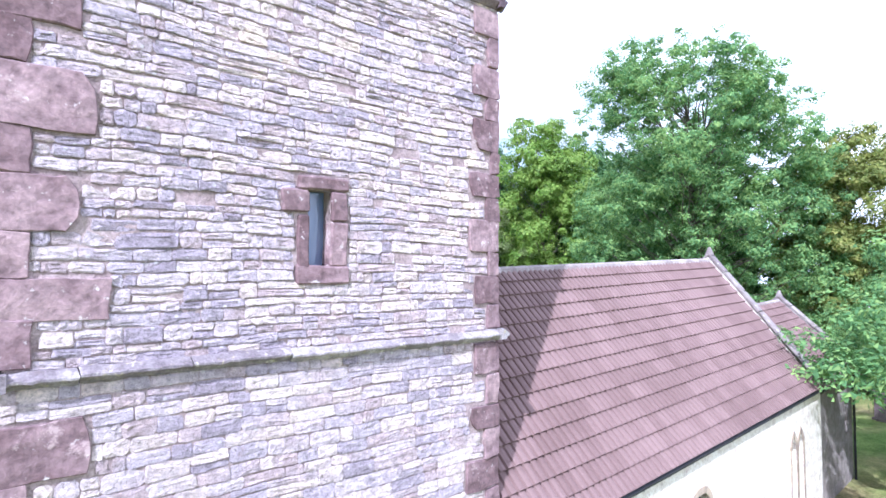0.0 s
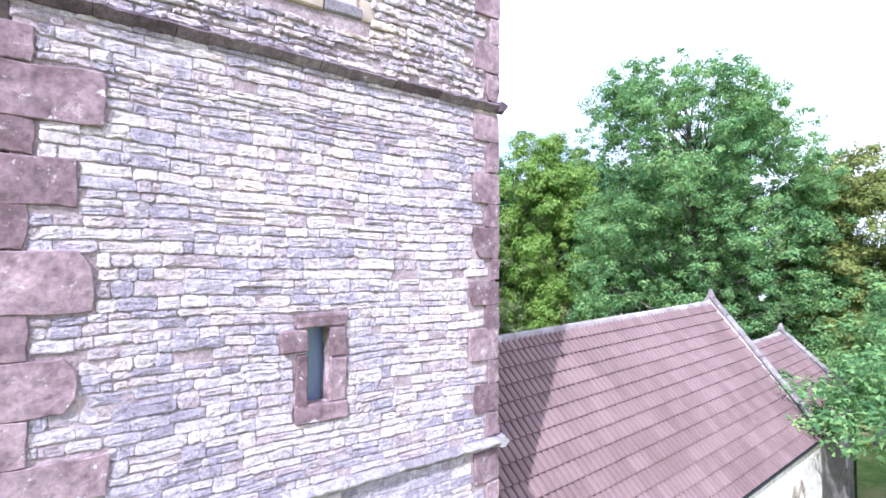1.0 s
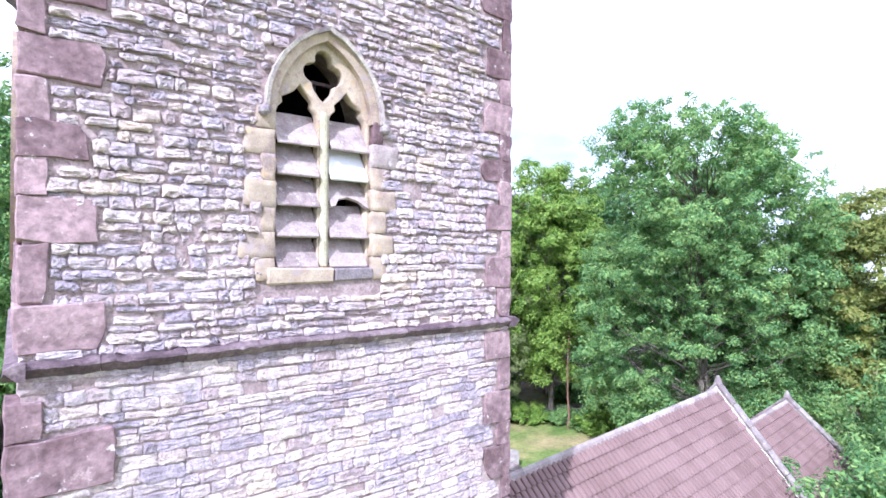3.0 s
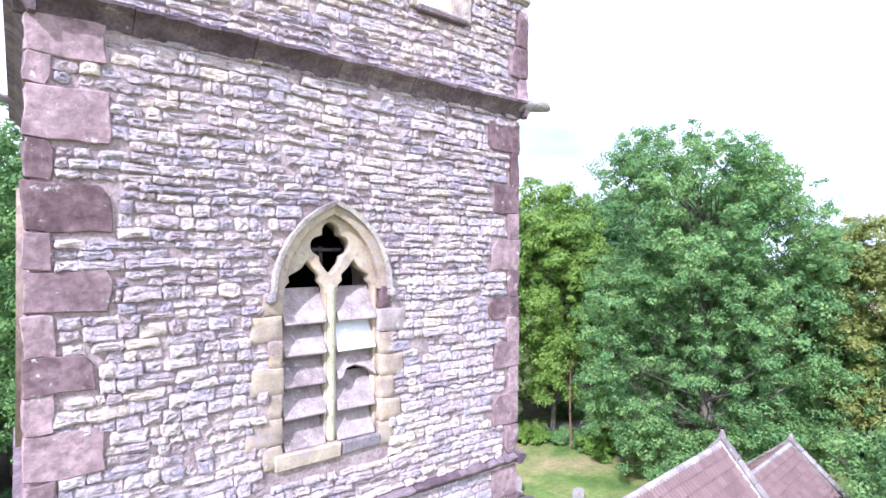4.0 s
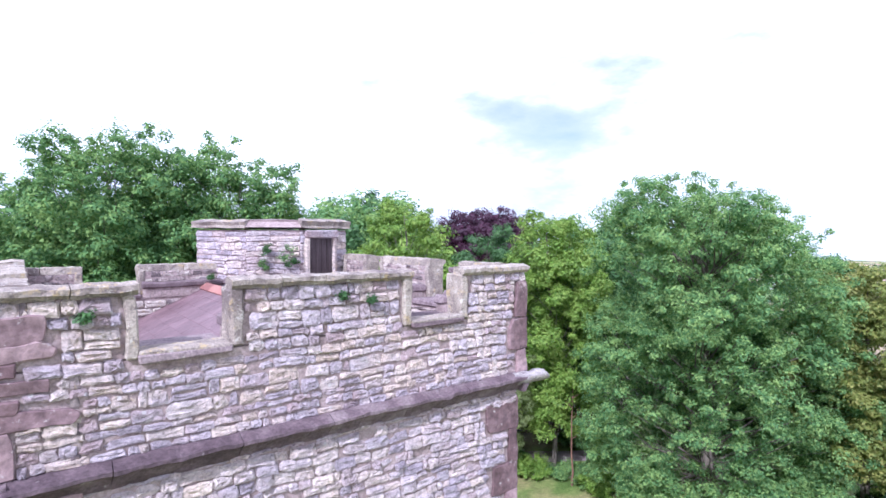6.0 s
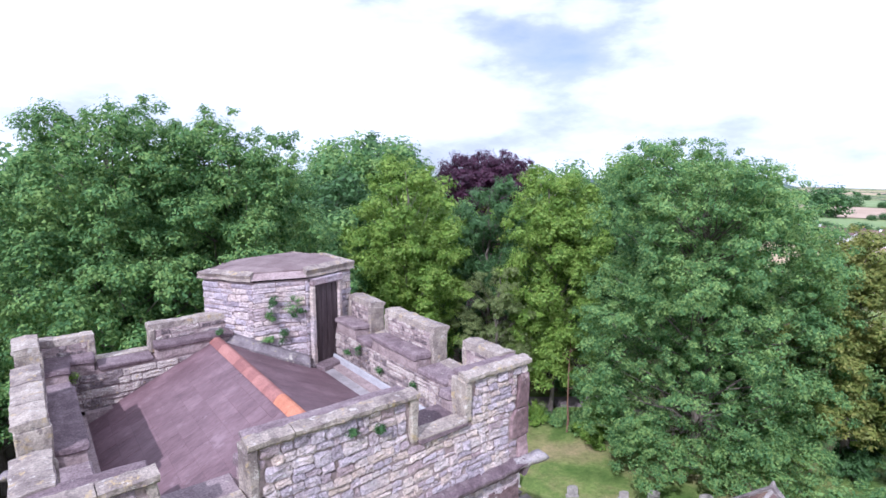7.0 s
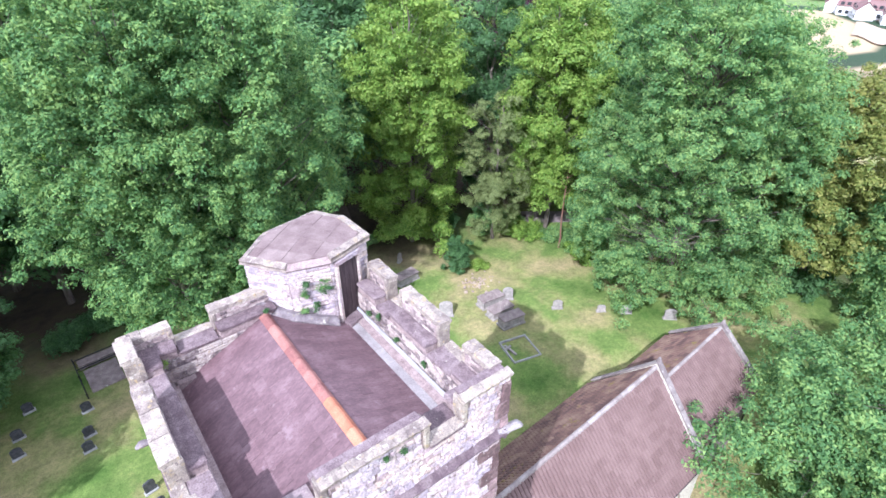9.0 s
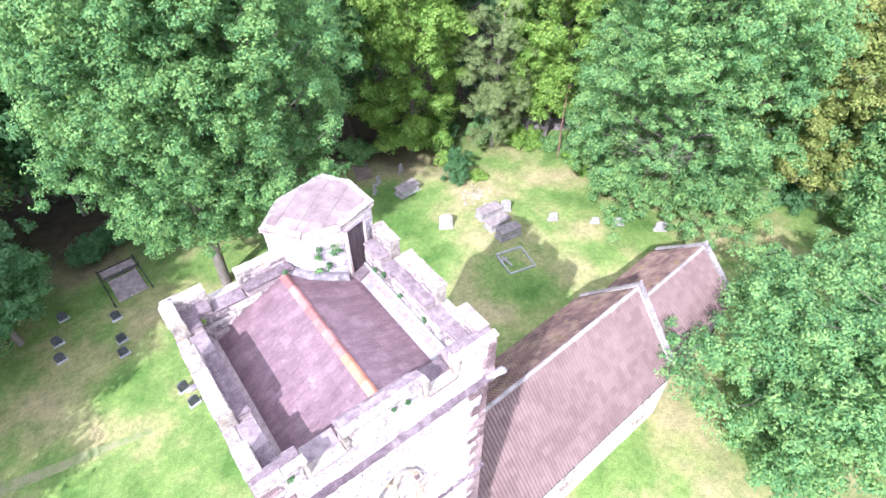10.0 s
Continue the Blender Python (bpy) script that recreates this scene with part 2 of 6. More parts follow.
M = {
    "rubble": masonry("grey_limestone", WALL_TONES),
    "rubble_piece": masonry("grey_limestone_block", WALL_TONES, True),
    "parapet": masonry("mixed_parapet_rubble", PARAPET_TONES),
    "parapet_piece": masonry("mixed_parapet_block", PARAPET_TONES, True),
    "rubble_dark": material("dark_lichened_stone", [(0.14, 0.108, 0.110), (0.265, 0.215, 0.208), (0.34, 0.27, 0.255), (0.44, 0.375, 0.335)], 7, 40, 0.9, 0.9, bump_size=0.04, island=0.55, mottle=0.9, spots=[(0.54, 0.49, 0.42), (0.11, 0.088, 0.088), (0.42, 0.30, 0.15)], spot_scale=9, spot_at=0.60),
    "mortar": material("lime_mortar", [(0.210, 0.154, 0.146), (0.305, 0.232, 0.222), (0.410, 0.325, 0.306)], 5, 30, 0.95, 1.0, bump_size=0.03, mottle=0.8),
    "red": material("red_sandstone", [(0.118, 0.072, 0.074), (0.195, 0.128, 0.132), (0.300, 0.208, 0.206)], 3.2, 13, 0.92, 0.8, bump_size=0.03, mottle=0.95, piece=0.36, spots=[(0.42, 0.315, 0.30), (0.155, 0.098, 0.102), (0.56, 0.51, 0.48)], spot_scale=3.4, spot_at=0.615),
    "string": material("weathered_string_stone", [(0.14, 0.115, 0.122), (0.22, 0.188, 0.192), (0.34, 0.305, 0.29)], 4, 40, 0.92, 0.6, piece=0.25, mottle=0.9, spots=[(0.50, 0.46, 0.38), (0.14, 0.11, 0.11), (0.34, 0.29, 0.18)], spot_scale=5, spot_at=0.59),
    "string_dark": material("dark_string_stone", [(0.074, 0.050, 0.057), (0.125, 0.088, 0.097), (0.205, 0.158, 0.160)], 4, 30, 0.92, 0.7, piece=0.3, mottle=0.9, spots=[(0.48, 0.44, 0.41), (0.07, 0.05, 0.055)], spot_scale=6, spot_at=0.64),
    "cream": material("cream_oolite", [(0.22, 0.165, 0.138), (0.345, 0.272, 0.202), (0.44, 0.358, 0.262)], 5, 60, 0.9, 0.5, piece=0.3, mottle=0.45, spots=[(0.33, 0.27, 0.26), (0.46, 0.32, 0.17), (0.27, 0.19, 0.17)], spot_scale=4, spot_at=0.58),
    "coping": material("lichened_coping", [(0.16, 0.125, 0.115), (0.285, 0.236, 0.200), (0.40, 0.342, 0.282)], 4, 45, 0.92, 0.7, piece=0.2, mottle=0.95, bump_size=0.03, spots=[(0.42, 0.315, 0.165), (0.50, 0.455, 0.40), (0.13, 0.10, 0.095)], spot_scale=6, spot_at=0.58),
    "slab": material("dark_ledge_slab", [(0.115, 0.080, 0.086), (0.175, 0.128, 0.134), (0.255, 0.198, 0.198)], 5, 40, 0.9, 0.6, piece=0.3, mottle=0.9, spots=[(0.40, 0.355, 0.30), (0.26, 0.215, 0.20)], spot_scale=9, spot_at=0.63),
    "louvre": material("stone_louvre", [(0.19, 0.145, 0.138), (0.29, 0.235, 0.22), (0.38, 0.32, 0.295)], 6, 40, 0.85, 0.3, piece=0.25, spots=[(0.31, 0.215, 0.18), (0.46, 0.43, 0.40)], spot_scale=7, spot_at=0.59),
    "louvre_new": material("white_board", [(0.74, 0.74, 0.74), (0.8, 0.8, 0.8)], 6, 50, 0.6, 0.1),
    "slate": material("copper_brown_roof", [(0.112, 0.066, 0.073), (0.150, 0.090, 0.099), (0.195, 0.124, 0.134)], 2.4, 16, 0.5, 0.2, piece=0.17, stretch=(0.6, 1.6, 1), spots=[(0.24, 0.165, 0.178)], spot_scale=2.4, spot_at=0.62),
    "ridge_old": material("weathered_ridge", [(0.22, 0.095, 0.085), (0.30, 0.135, 0.115), (0.36, 0.175, 0.145)], 3, 40, 0.8, 0.2, piece=0.4),
    "ridge": material("terracotta_ridge", [(0.36, 0.135, 0.080), (0.45, 0.180, 0.105), (0.51, 0.225, 0.135)], 3, 40, 0.8, 0.2, piece=0.5),
    "lead": material("grey_lead", [(0.20, 0.175, 0.175), (0.28, 0.25, 0.247), (0.36, 0.33, 0.322)], 2, 25, 0.55, 0.15, spots=[(0.2, 0.16, 0.15)], spot_scale=3),
    "lead_white": material("pale_lead", [(0.34, 0.33, 0.345), (0.46, 0.45, 0.465)], 3, 30, 0.5, 0.1),
    "tile": material("brown_roof_tile", [(0.138, 0.086, 0.078), (0.166, 0.106, 0.097), (0.194, 0.127, 0.116)], 0.5, 45, 0.8, 0.25, mottle=0.3, island=0.30, spots=[(0.225, 0.160, 0.145)], spot_scale=1.6, spot_at=0.68),
    "tile_piece": material("brown_roof_tile_single", [(0.138, 0.086, 0.078), (0.166, 0.106, 0.097), (0.194, 0.127, 0.116)], 0.5, 45, 0.8, 0.25, mottle=0.3, piece=0.30, spots=[(0.225, 0.160, 0.145)], spot_scale=1.6, spot_at=0.68),
    "tile_moss": material("mossy_roof_tile", [(0.10, 0.06, 0.055), (0.17, 0.10, 0.08), (0.24, 0.16, 0.12)], 0.8, 30, 0.85, 0.25, island=0.25, spots=[(0.20, 0.15, 0.04)], spot_scale=1.2, spot_at=0.60),
    "limewash": material("cream_limewash", [(0.50, 0.43, 0.36), (0.64, 0.575, 0.49), (0.74, 0.69, 0.60)], 4.5, 22, 0.9, 0.9, bump_size=0.04, mottle=0.8, spots=[(0.46, 0.345, 0.31), (0.70, 0.67, 0.60)], spot_scale=3.2, spot_at=0.60),
    # chancel rubble toned down: the shade of the overhanging tree is in this colour
    "shaded_stone": material("shaded_chancel_stone", [(0.20, 0.17, 0.16), (0.28, 0.24, 0.22), (0.38, 0.34, 0.31)], 3, 30, 0.92, 0.5, spots=[(0.14, 0.16, 0.08)], spot_scale=2),
    "wood": material("dark_door_wood", [(0.035, 0.024, 0.026), (0.055, 0.038, 0.040), (0.085, 0.062, 0.062)], 4, 40, 0.75, 0.3, stretch=(4, 4, 0.5)),
    "metal": material("black_cast_iron", [(0.02, 0.02, 0.022), (0.035, 0.035, 0.04)], 5, 40, 0.5, 0.05),
    "dark": material("interior_shade", [(0.02, 0.018, 0.018), (0.035, 0.03, 0.03)], 2, 20, 0.95, 0.0),
    "bark": material("bark", [(0.09, 0.075, 0.06), (0.15, 0.125, 0.10), (0.21, 0.18, 0.15)], 3, 25, 0.95, 0.6, stretch=(3, 3, 0.6)),
    "grave": material("grey_gravestone", [(0.20, 0.18, 0.17), (0.30, 0.27, 0.25), (0.42, 0.38, 0.34)], 3, 40, 0.9, 0.3, spots=[(0.5, 0.48, 0.42)], spot_scale=6),
    "path": material("tarmac_path", [(0.16, 0.125, 0.12), (0.22, 0.18, 0.17), (0.29, 0.24, 0.225)], 1, 30, 0.9, 0.2),
    "white": material("white_render", [(0.70, 0.69, 0.67), (0.78, 0.77, 0.75)], 1, 20, 0.9, 0.1),
    "far_roof": material("red_brown_roof", [(0.16, 0.09, 0.085), (0.24, 0.15, 0.14)], 0.5, 6, 0.85, 0.1),
}
LEAF = {
    "ash": material("ash_leaf", [(0.100, 0.211, 0.076), (0.176, 0.323, 0.108), (0.291, 0.417, 0.128)], 0.45, 3, 0.72, 0, island=0.5, through_light=0.45),
    # the ash leaf again, darkened: shade of the trees behind the tower in its colour
    "ash_shade": material("shaded_ash_leaf", [(0.075, 0.166, 0.055), (0.133, 0.260, 0.078), (0.225, 0.342, 0.097)], 0.45, 3, 0.72, 0, island=0.5, through_light=0.35),
    "maple": material("maple_leaf", [(0.118, 0.218, 0.032), (0.189, 0.312, 0.048), (0.284, 0.387, 0.074)], 0.4, 3, 0.55, 0, island=0.5, through_light=0.35),
    "dark": material("dark_leaf", [(0.050, 0.116, 0.040), (0.079, 0.171, 0.055), (0.116, 0.220, 0.075)], 0.4, 3, 0.55, 0, island=0.5, through_light=0.35),
    "beech": material("copper_beech_leaf", [(0.032, 0.012, 0.024), (0.062, 0.020, 0.042), (0.100, 0.034, 0.064)], 0.4, 3, 0.5, 0, island=0.5, through_light=0.2),
    "brown": material("turning_leaf", [(0.132, 0.178, 0.037), (0.208, 0.243, 0.055), (0.284, 0.281, 0.073)], 0.4, 3, 0.6, 0, island=0.5, through_light=0.35),
    "grey": material("grey_green_leaf", [(0.125, 0.170, 0.055), (0.190, 0.240, 0.082), (0.250, 0.295, 0.110)], 0.4, 3, 0.6, 0, island=0.5, through_light=0.35),
}


# ---------------------------------------------------------------- mesh helpers
def mesh_of(name, verts, faces, mat, smooth=False):
    me = bpy.data.meshes.new(name)
    me.from_pydata([tuple(v) for v in verts], [], faces)
    me.materials.append(mat)
    if smooth:
        me.polygons.foreach_set("use_smooth", [True] * len(me.polygons))
    me.update()
    return me


def put(name, me, parent=None, label="", at=None):
    ob = new(name, me)
    if parent is not None:
        ob.parent = parent
    if at is not None:
        ob.matrix_basis = at
    if label:
        tagged(ob, label)
    return ob


def part(name, bm, mat, parent, label="", smooth=False):
    """Links a bmesh as one mesh object under a thing or a part."""
    me = bpy.data.meshes.new(name)
    bmesh.ops.recalc_face_normals(bm, faces=bm.faces)
    bm.to_mesh(me)
    bm.free()
    me.materials.append(mat)
    if smooth:
        me.polygons.foreach_set("use_smooth", [True] * len(me.polygons))
    return put(name, me, parent, label)


def thing(name, at, label, category, kind="", group=""):
    ob = new(name)
    ob.empty_display_size = 0.2
    ob.matrix_basis = at
    return tagged(ob, label, category, group, kind)


def block(size, at=(0, 0, 0), bevel=0.015, jitter=0.0, turn=None, bm=None, rng=random):
    """A box with bevelled, slightly uneven edges, centred on at."""
    own = bmesh.new()
    bmesh.ops.create_cube(own, size=1.0)
    for v in own.verts:
        v.co = Vector((v.co.x * size[0], v.co.y * size[1], v.co.z * size[2]))
        if jitter:
            v.co += Vector((rng.uniform(-jitter, jitter), rng.uniform(-jitter, jitter), rng.uniform(-jitter, jitter)))
    if bevel:
        bmesh.ops.bevel(own, geom=own.edges[:], offset=bevel, segments=1, affect="EDGES")
    own.transform(Matrix.Translation(at) @ (turn or Matrix()))
    if bm is None:
        return own
    tmp = bpy.data.meshes.new("tmp")
    own.to_mesh(tmp)
    own.free()
    bm.from_mesh(tmp)
    bpy.data.meshes.remove(tmp)
    return bm


def hewn(size, bevel, rough, rng):
    """A hewn, weathered block about the origin: rounded edges and an uneven skin."""
    bm = block(size, (0, 0, 0), bevel, 0.012, rng=rng)
    bmesh.ops.subdivide_edges(bm, edges=[e for e in bm.edges if e.calc_length() > 0.09], cuts=3, use_grid_fill=True)
    o = Vector((rng.uniform(0, 50), rng.uniform(0, 50), rng.uniform(0, 50)))
    for v in bm.verts:
        d = noise.noise_vector(v.co * 4 + o) * rough + noise.noise_vector(v.co * 14 + o) * rough * 0.45
        v.co += Vector((d.x, d.y * 0.35, d.z))
    return bm


def plate(name, loops, depth, mat, parent, label="", at=None, bevel=0.0):
    """A flat plate with holes: loops of (x, y) lie in its plane, extruded by depth on both sides."""
    cu = bpy.data.curves.new(name, "CURVE")
    cu.dimensions, cu.fill_mode, cu.extrude, cu.bevel_depth, cu.bevel_resolution = "2D", "BOTH", depth, bevel, 1
    for loop in loops:
        sp = cu.splines.new("POLY")
        sp.points.add(len(loop) - 1)
        for p, (x, y) in zip(sp.points, loop):
            p.co = (x, y, 0, 1)
        sp.use_cyclic_u = True
    tmp = bpy.data.objects.new("tmp", cu)
    scene.collection.objects.link(tmp)
    dg = bpy.context.evaluated_depsgraph_get()
    me = bpy.data.meshes.new_from_object(tmp.evaluated_get(dg))
    bpy.data.objects.remove(tmp)
    bpy.data.curves.remove(cu)
    me.materials.clear()
    me.materials.append(mat)
    me.name = name
    return put(name, me, parent, label, at)


def sweep(profile, path, closed=False):
    """A profile of (out, up) swept along a path of (point, outward direction)."""
    verts, faces, k = [], [], len(profile)
    for p, out in path:
        p, out = Vector(p), Vector(out)
        verts += [p + out * a + Vector((0, 0, b)) for a, b in profile]
    n = len(path)
    for i in range(n if closed else n - 1):
        j = (i + 1) % n
        for a in range(k):
            b = (a + 1) % k
            faces.append((i * k + a, i * k + b, j * k + b, j * k + a))
    if not closed:
        faces += [tuple(range(k)), tuple(range(n * k - 1, n * k - k - 1, -1))]
    return verts, faces


def stone(u0, u1, v0, v1, proud, rng, rough=1.0):
    """One hewn block of a wall face in (u, v, out): worn corners, a crisp arris and a broken, faceted face."""
    w, h = u1 - u0, v1 - v0
    c = min(w, h) * rng.uniform(0.06, 0.24)
    j = 0.010 * rough
    a, b = u0 + w * rng.uniform(0.26, 0.4), u0 + w * rng.uniform(0.6, 0.74)
    ring = [(u0 + c, v0), (a, v0), (b, v0), (u1 - c, v0), (u1, v0 + c), (u1, v1 - c), (u1 - c, v1), (b, v1), (a, v1), (u0 + c, v1), (u0, v1 - c), (u0, v0 + c)]
    n = len(ring)
    dv = rng.uniform(-0.006, 0.006) * rough
    ring = [(u + rng.uniform(-j, j), v + dv + rng.uniform(-j, j)) for u, v in ring]
    mu, mv = (u0 + u1) / 2, (v0 + v1) / 2
    e = rng.uniform(0.007, 0.015) * rough
    ku, kv = max(0.6, 1 - 2.2 * e / w), max(0.5, 1 - 2.6 * e / h)
    tilt = rng.uniform(-0.016, 0.016) * rough
    lip = rng.uniform(0.005, 0.024) * rough      # the foot of the face stands out over the course below, its head lies back
    lean = lambda v: lip * (mv - v) / h
    verts = [(u, v, -0.06) for u, v in ring]
    verts += [(u, v, proud - e * rng.uniform(0.6, 1.5) * (1.5 if v > mv else 0.7) + lean(v)) for u, v in ring]
    verts += [(mu + (u - mu) * ku, mv + (v - mv) * kv, proud + rng.uniform(-0.007, 0.006) * rough + tilt * (u - mu) / w + lean(v)) for u, v in ring]
    verts += [(mu + (u - mu) * ku * 0.66 + rng.uniform(-j, j), mv + (v - mv) * kv * 0.45 + rng.uniform(-j, j) * 0.5, proud + rng.uniform(-0.007, 0.014) * rough + tilt * (u - mu) / w) for u, v in ring]
    faces = []
    for i in range(n):
        k = (i + 1) % n
        faces += [(i, k, n + k, n + i), (n + i, n + k, 2 * n + k, 2 * n + i), (2 * n + i, 2 * n + k, 3 * n + k, 3 * n + i)]
    faces.append(tuple(range(3 * n, 4 * n)))
    return verts, faces


def rubble(width, v0, v1, seed, blocked, course=(0.085, 0.15), length=(0.16, 0.46), rough=1.0, proud=(0.02, 0.05), wave=0.014, gap=0.006, lost=0.0):
    """Coursed rubble over a face: yields stones as (verts, faces, u, v). blocked(u, v): where no stone may lie."""
    rng = random.Random(seed)
    p, q = rng.uniform(0, 6), rng.uniform(0, 6)

    def warp(u, v):
        k = min(1.0, (v - v0) / 0.3, (v1 - v) / 0.3)
        return v + max(0.0, k) * wave * (1.5 * math.sin(0.9 * u + 0.8 * v + p) + 0.8 * math.sin(2.9 * u + 1.7 * v + q) + 0.4 * math.sin(7.1 * u + 3 * v))

    v = v0
    while v < v1 - 0.03:
        h = min(rng.uniform(*course) * rng.choice((0.8, 1.0, 1.0, 1.15)), v1 - v)
        if v1 - v - h < 0.05:
            h = v1 - v
        u = 0.0
        while u < width - 0.03:
            w = rng.uniform(*length) * rng.choice((0.55, 0.8, 1.0, 1.25)) * (0.75 + 2.2 * h)
            w = min(w, width - u)
            if width - u - w < 0.09:
                w = width - u
            step = 0.03
            a = u
            while a < u + w and blocked(a + 0.01, v + h / 2):
                a += step
            b = a
            while b < u + w and not blocked(b + step, v + h / 2):
                b += step
            b = min(b, u + w)
            if b - a > 0.075:
                parts = [(v, v + h)]
                if h > 0.145 and rng.random() < 0.3:
                    cut = v + h * rng.uniform(0.4, 0.6)
                    parts = [(v, cut), (cut, v + h)]
                for lo, hi in parts:
                    if rng.random() < lost:      # a block weathered away to the core
                        continue
                    g = gap * rng.uniform(0.5, 1.5)
                    worn = 0.5 + 0.5 * noise.noise(Vector((a * 0.9, lo * 0.9, seed)))      # some stretches stand back, some stand out
                    vs, fs = stone(a + g * 0.3, b - g * 0.3, lo + g, hi - g * 0.4, proud[0] + (proud[1] - proud[0]) * (0.55 * rng.random() + 0.45 * worn), rng, rough)
                    yield [(x, warp(x, y), z) for x, y, z in vs], fs, (a + b) / 2, (lo + hi) / 2
                u = max(b, a + 0.02)
            else:
                u = max(a, u + w)
        v += h


def lay(stones, place, mat_joined, mat_piece, parent, nearest, name="stone", joined="masonry", label="", most=300):
    """Lays stones through place(u, v, out): those for which nearest(u, v) holds as single pieces, the rest as one mesh."""
    verts, faces, count = [], [], 0
    for vs, fs, u, v in stones:
        ps = [place(*p) for p in vs]
        if count < most and nearest(u, v):
            count += 1
            c = place(u, v, 0)
            put(name, mesh_of(name, [Vector(p) - Vector(c) for p in ps], fs, mat_piece), parent, at=Matrix.Translation(c))
        else:
            k = len(verts)
            verts += ps
            faces += [tuple(i + k for i in f) for f in fs]
    if verts:
        ob = put(joined, mesh_of(joined, verts, faces, mat_joined), parent, label)
        tagged(ob, kind="stuff")


# ---------------------------------------------------------------- ground
def ground_z(x, y):
    r = math.hypot(x - 10, y - 12)
    near = -0.8 + 0.02 * (x - 20) - 0.045 * (y - 10)
    k = min(1.0, max(0.0, (r - 45) / 60))
    far = -2.0 - max(0.0, r - 60) * 0.034 + 5.0 * math.sin(x / 410 + 1) * math.sin(y / 330) * min(1, r / 800)
    return near * (1 - k) + far * k + 0.05 * math.sin(x * 0.9) * math.sin(y * 0.7 + 1)


def build_ground():
    m = bpy.data.materials.new("churchyard_grass")
    m.use_nodes = True
    n, l = m.node_tree.nodes, m.node_tree.links
    bsdf = n["Principled BSDF"]
    bsdf.inputs["Roughness"].default_value, bsdf.inputs["Specular IOR Level"].default_value = 0.9, 0.15
    geo = n.new("ShaderNodeNewGeometry")

    def tex(scale, detail=6, rough=0.6):
        t = n.new("ShaderNodeTexNoise")
        t.inputs["Scale"].default_value, t.inputs["Detail"].default_value, t.inputs["Roughness"].default_value = scale, detail, rough
        l.new(geo.outputs["Position"], t.inputs["Vector"])
        return t

    def ramp(src, stops):
        r = n.new("ShaderNodeValToRGB")
        e = r.color_ramp.elements
        e[0].position, e[0].color = stops[0][0], (*stops[0][1], 1)
        e[1].position, e[1].color = stops[-1][0], (*stops[-1][1], 1)
        for p, c in stops[1:-1]:
            e.new(p).color = (*c, 1)
        l.new(src, r.inputs["Fac"])
        return r.outputs["Color"]

    def mix(a, b, fac, mode="MIX"):
        x = n.new("ShaderNodeMixRGB")
        x.blend_type = mode
        for src, slot in ((fac, "Fac"), (a, "Color1"), (b, "Color2")):
            if isinstance(src, (int, float)):
                x.inputs[slot].default_value = src
            elif isinstance(src, tuple):
                x.inputs[slot].default_value = (*src, 1)
            else:
                l.new(src, x.inputs[slot])
        return x.outputs["Color"]

    broad, mid, tuft, fine = tex(0.16), tex(0.9), tex(3.2, 5, 0.65), tex(14, 4)
    lawn = ramp(broad.outputs["Fac"], [(0.36, (0.085, 0.150, 0.036)), (0.47, (0.152, 0.212, 0.064)), (0.55, (0.238, 0.240, 0.104)), (0.66, (0.325, 0.272, 0.155))])
    lawn = mix(lawn, ramp(mid.outputs["Fac"], [(0.3, (0.30, 0.32, 0.25)), (0.7, (0.75, 0.70, 0.62))]), 0.45, "OVERLAY")
    lawn = mix(lawn, ramp(tuft.outputs["Fac"], [(0.32, (0.26, 0.30, 0.20)), (0.52, (0.50, 0.50, 0.46)), (0.70, (0.74, 0.68, 0.60))]), 0.5, "OVERLAY")
    lawn = mix(lawn, fine.outputs["Fac"], 0.7, "OVERLAY")
    shaded_soil = ramp(mid.outputs["Fac"], [(0.3, (0.035, 0.030, 0.018)), (0.55, (0.075, 0.055, 0.035)), (0.75, (0.060, 0.070, 0.022))])
    # bare earth of the wood north and west of the church, canopy shade put into its colour
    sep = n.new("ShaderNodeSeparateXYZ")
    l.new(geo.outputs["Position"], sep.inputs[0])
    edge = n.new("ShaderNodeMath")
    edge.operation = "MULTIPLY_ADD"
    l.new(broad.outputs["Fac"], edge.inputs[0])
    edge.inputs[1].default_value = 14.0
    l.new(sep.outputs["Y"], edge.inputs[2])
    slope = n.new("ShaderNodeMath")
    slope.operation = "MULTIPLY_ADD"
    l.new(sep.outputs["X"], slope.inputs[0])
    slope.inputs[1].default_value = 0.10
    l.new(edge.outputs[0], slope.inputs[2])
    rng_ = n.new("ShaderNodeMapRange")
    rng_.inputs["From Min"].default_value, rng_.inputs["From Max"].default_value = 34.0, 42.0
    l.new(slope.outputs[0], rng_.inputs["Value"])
    near = mix(lawn, shaded_soil, rng_.outputs["Result"])
    # fields of the far country
    vor = n.new("ShaderNodeTexVoronoi")
    vor.inputs["Scale"].default_value = 0.0065
    vm = n.new("ShaderNodeMapping")
    vm.inputs["Scale"].default_value = (1.0, 1.7, 0.0)
    vm.inputs["Rotation"].default_value = (0, 0, 0.4)
    l.new(geo.outputs["Position"], vm.inputs["Vector"])
    l.new(vm.outputs["Vector"], vor.inputs["Vector"])
    vs = n.new("ShaderNodeSeparateColor")
    l.new(vor.outputs["Color"], vs.inputs[0])
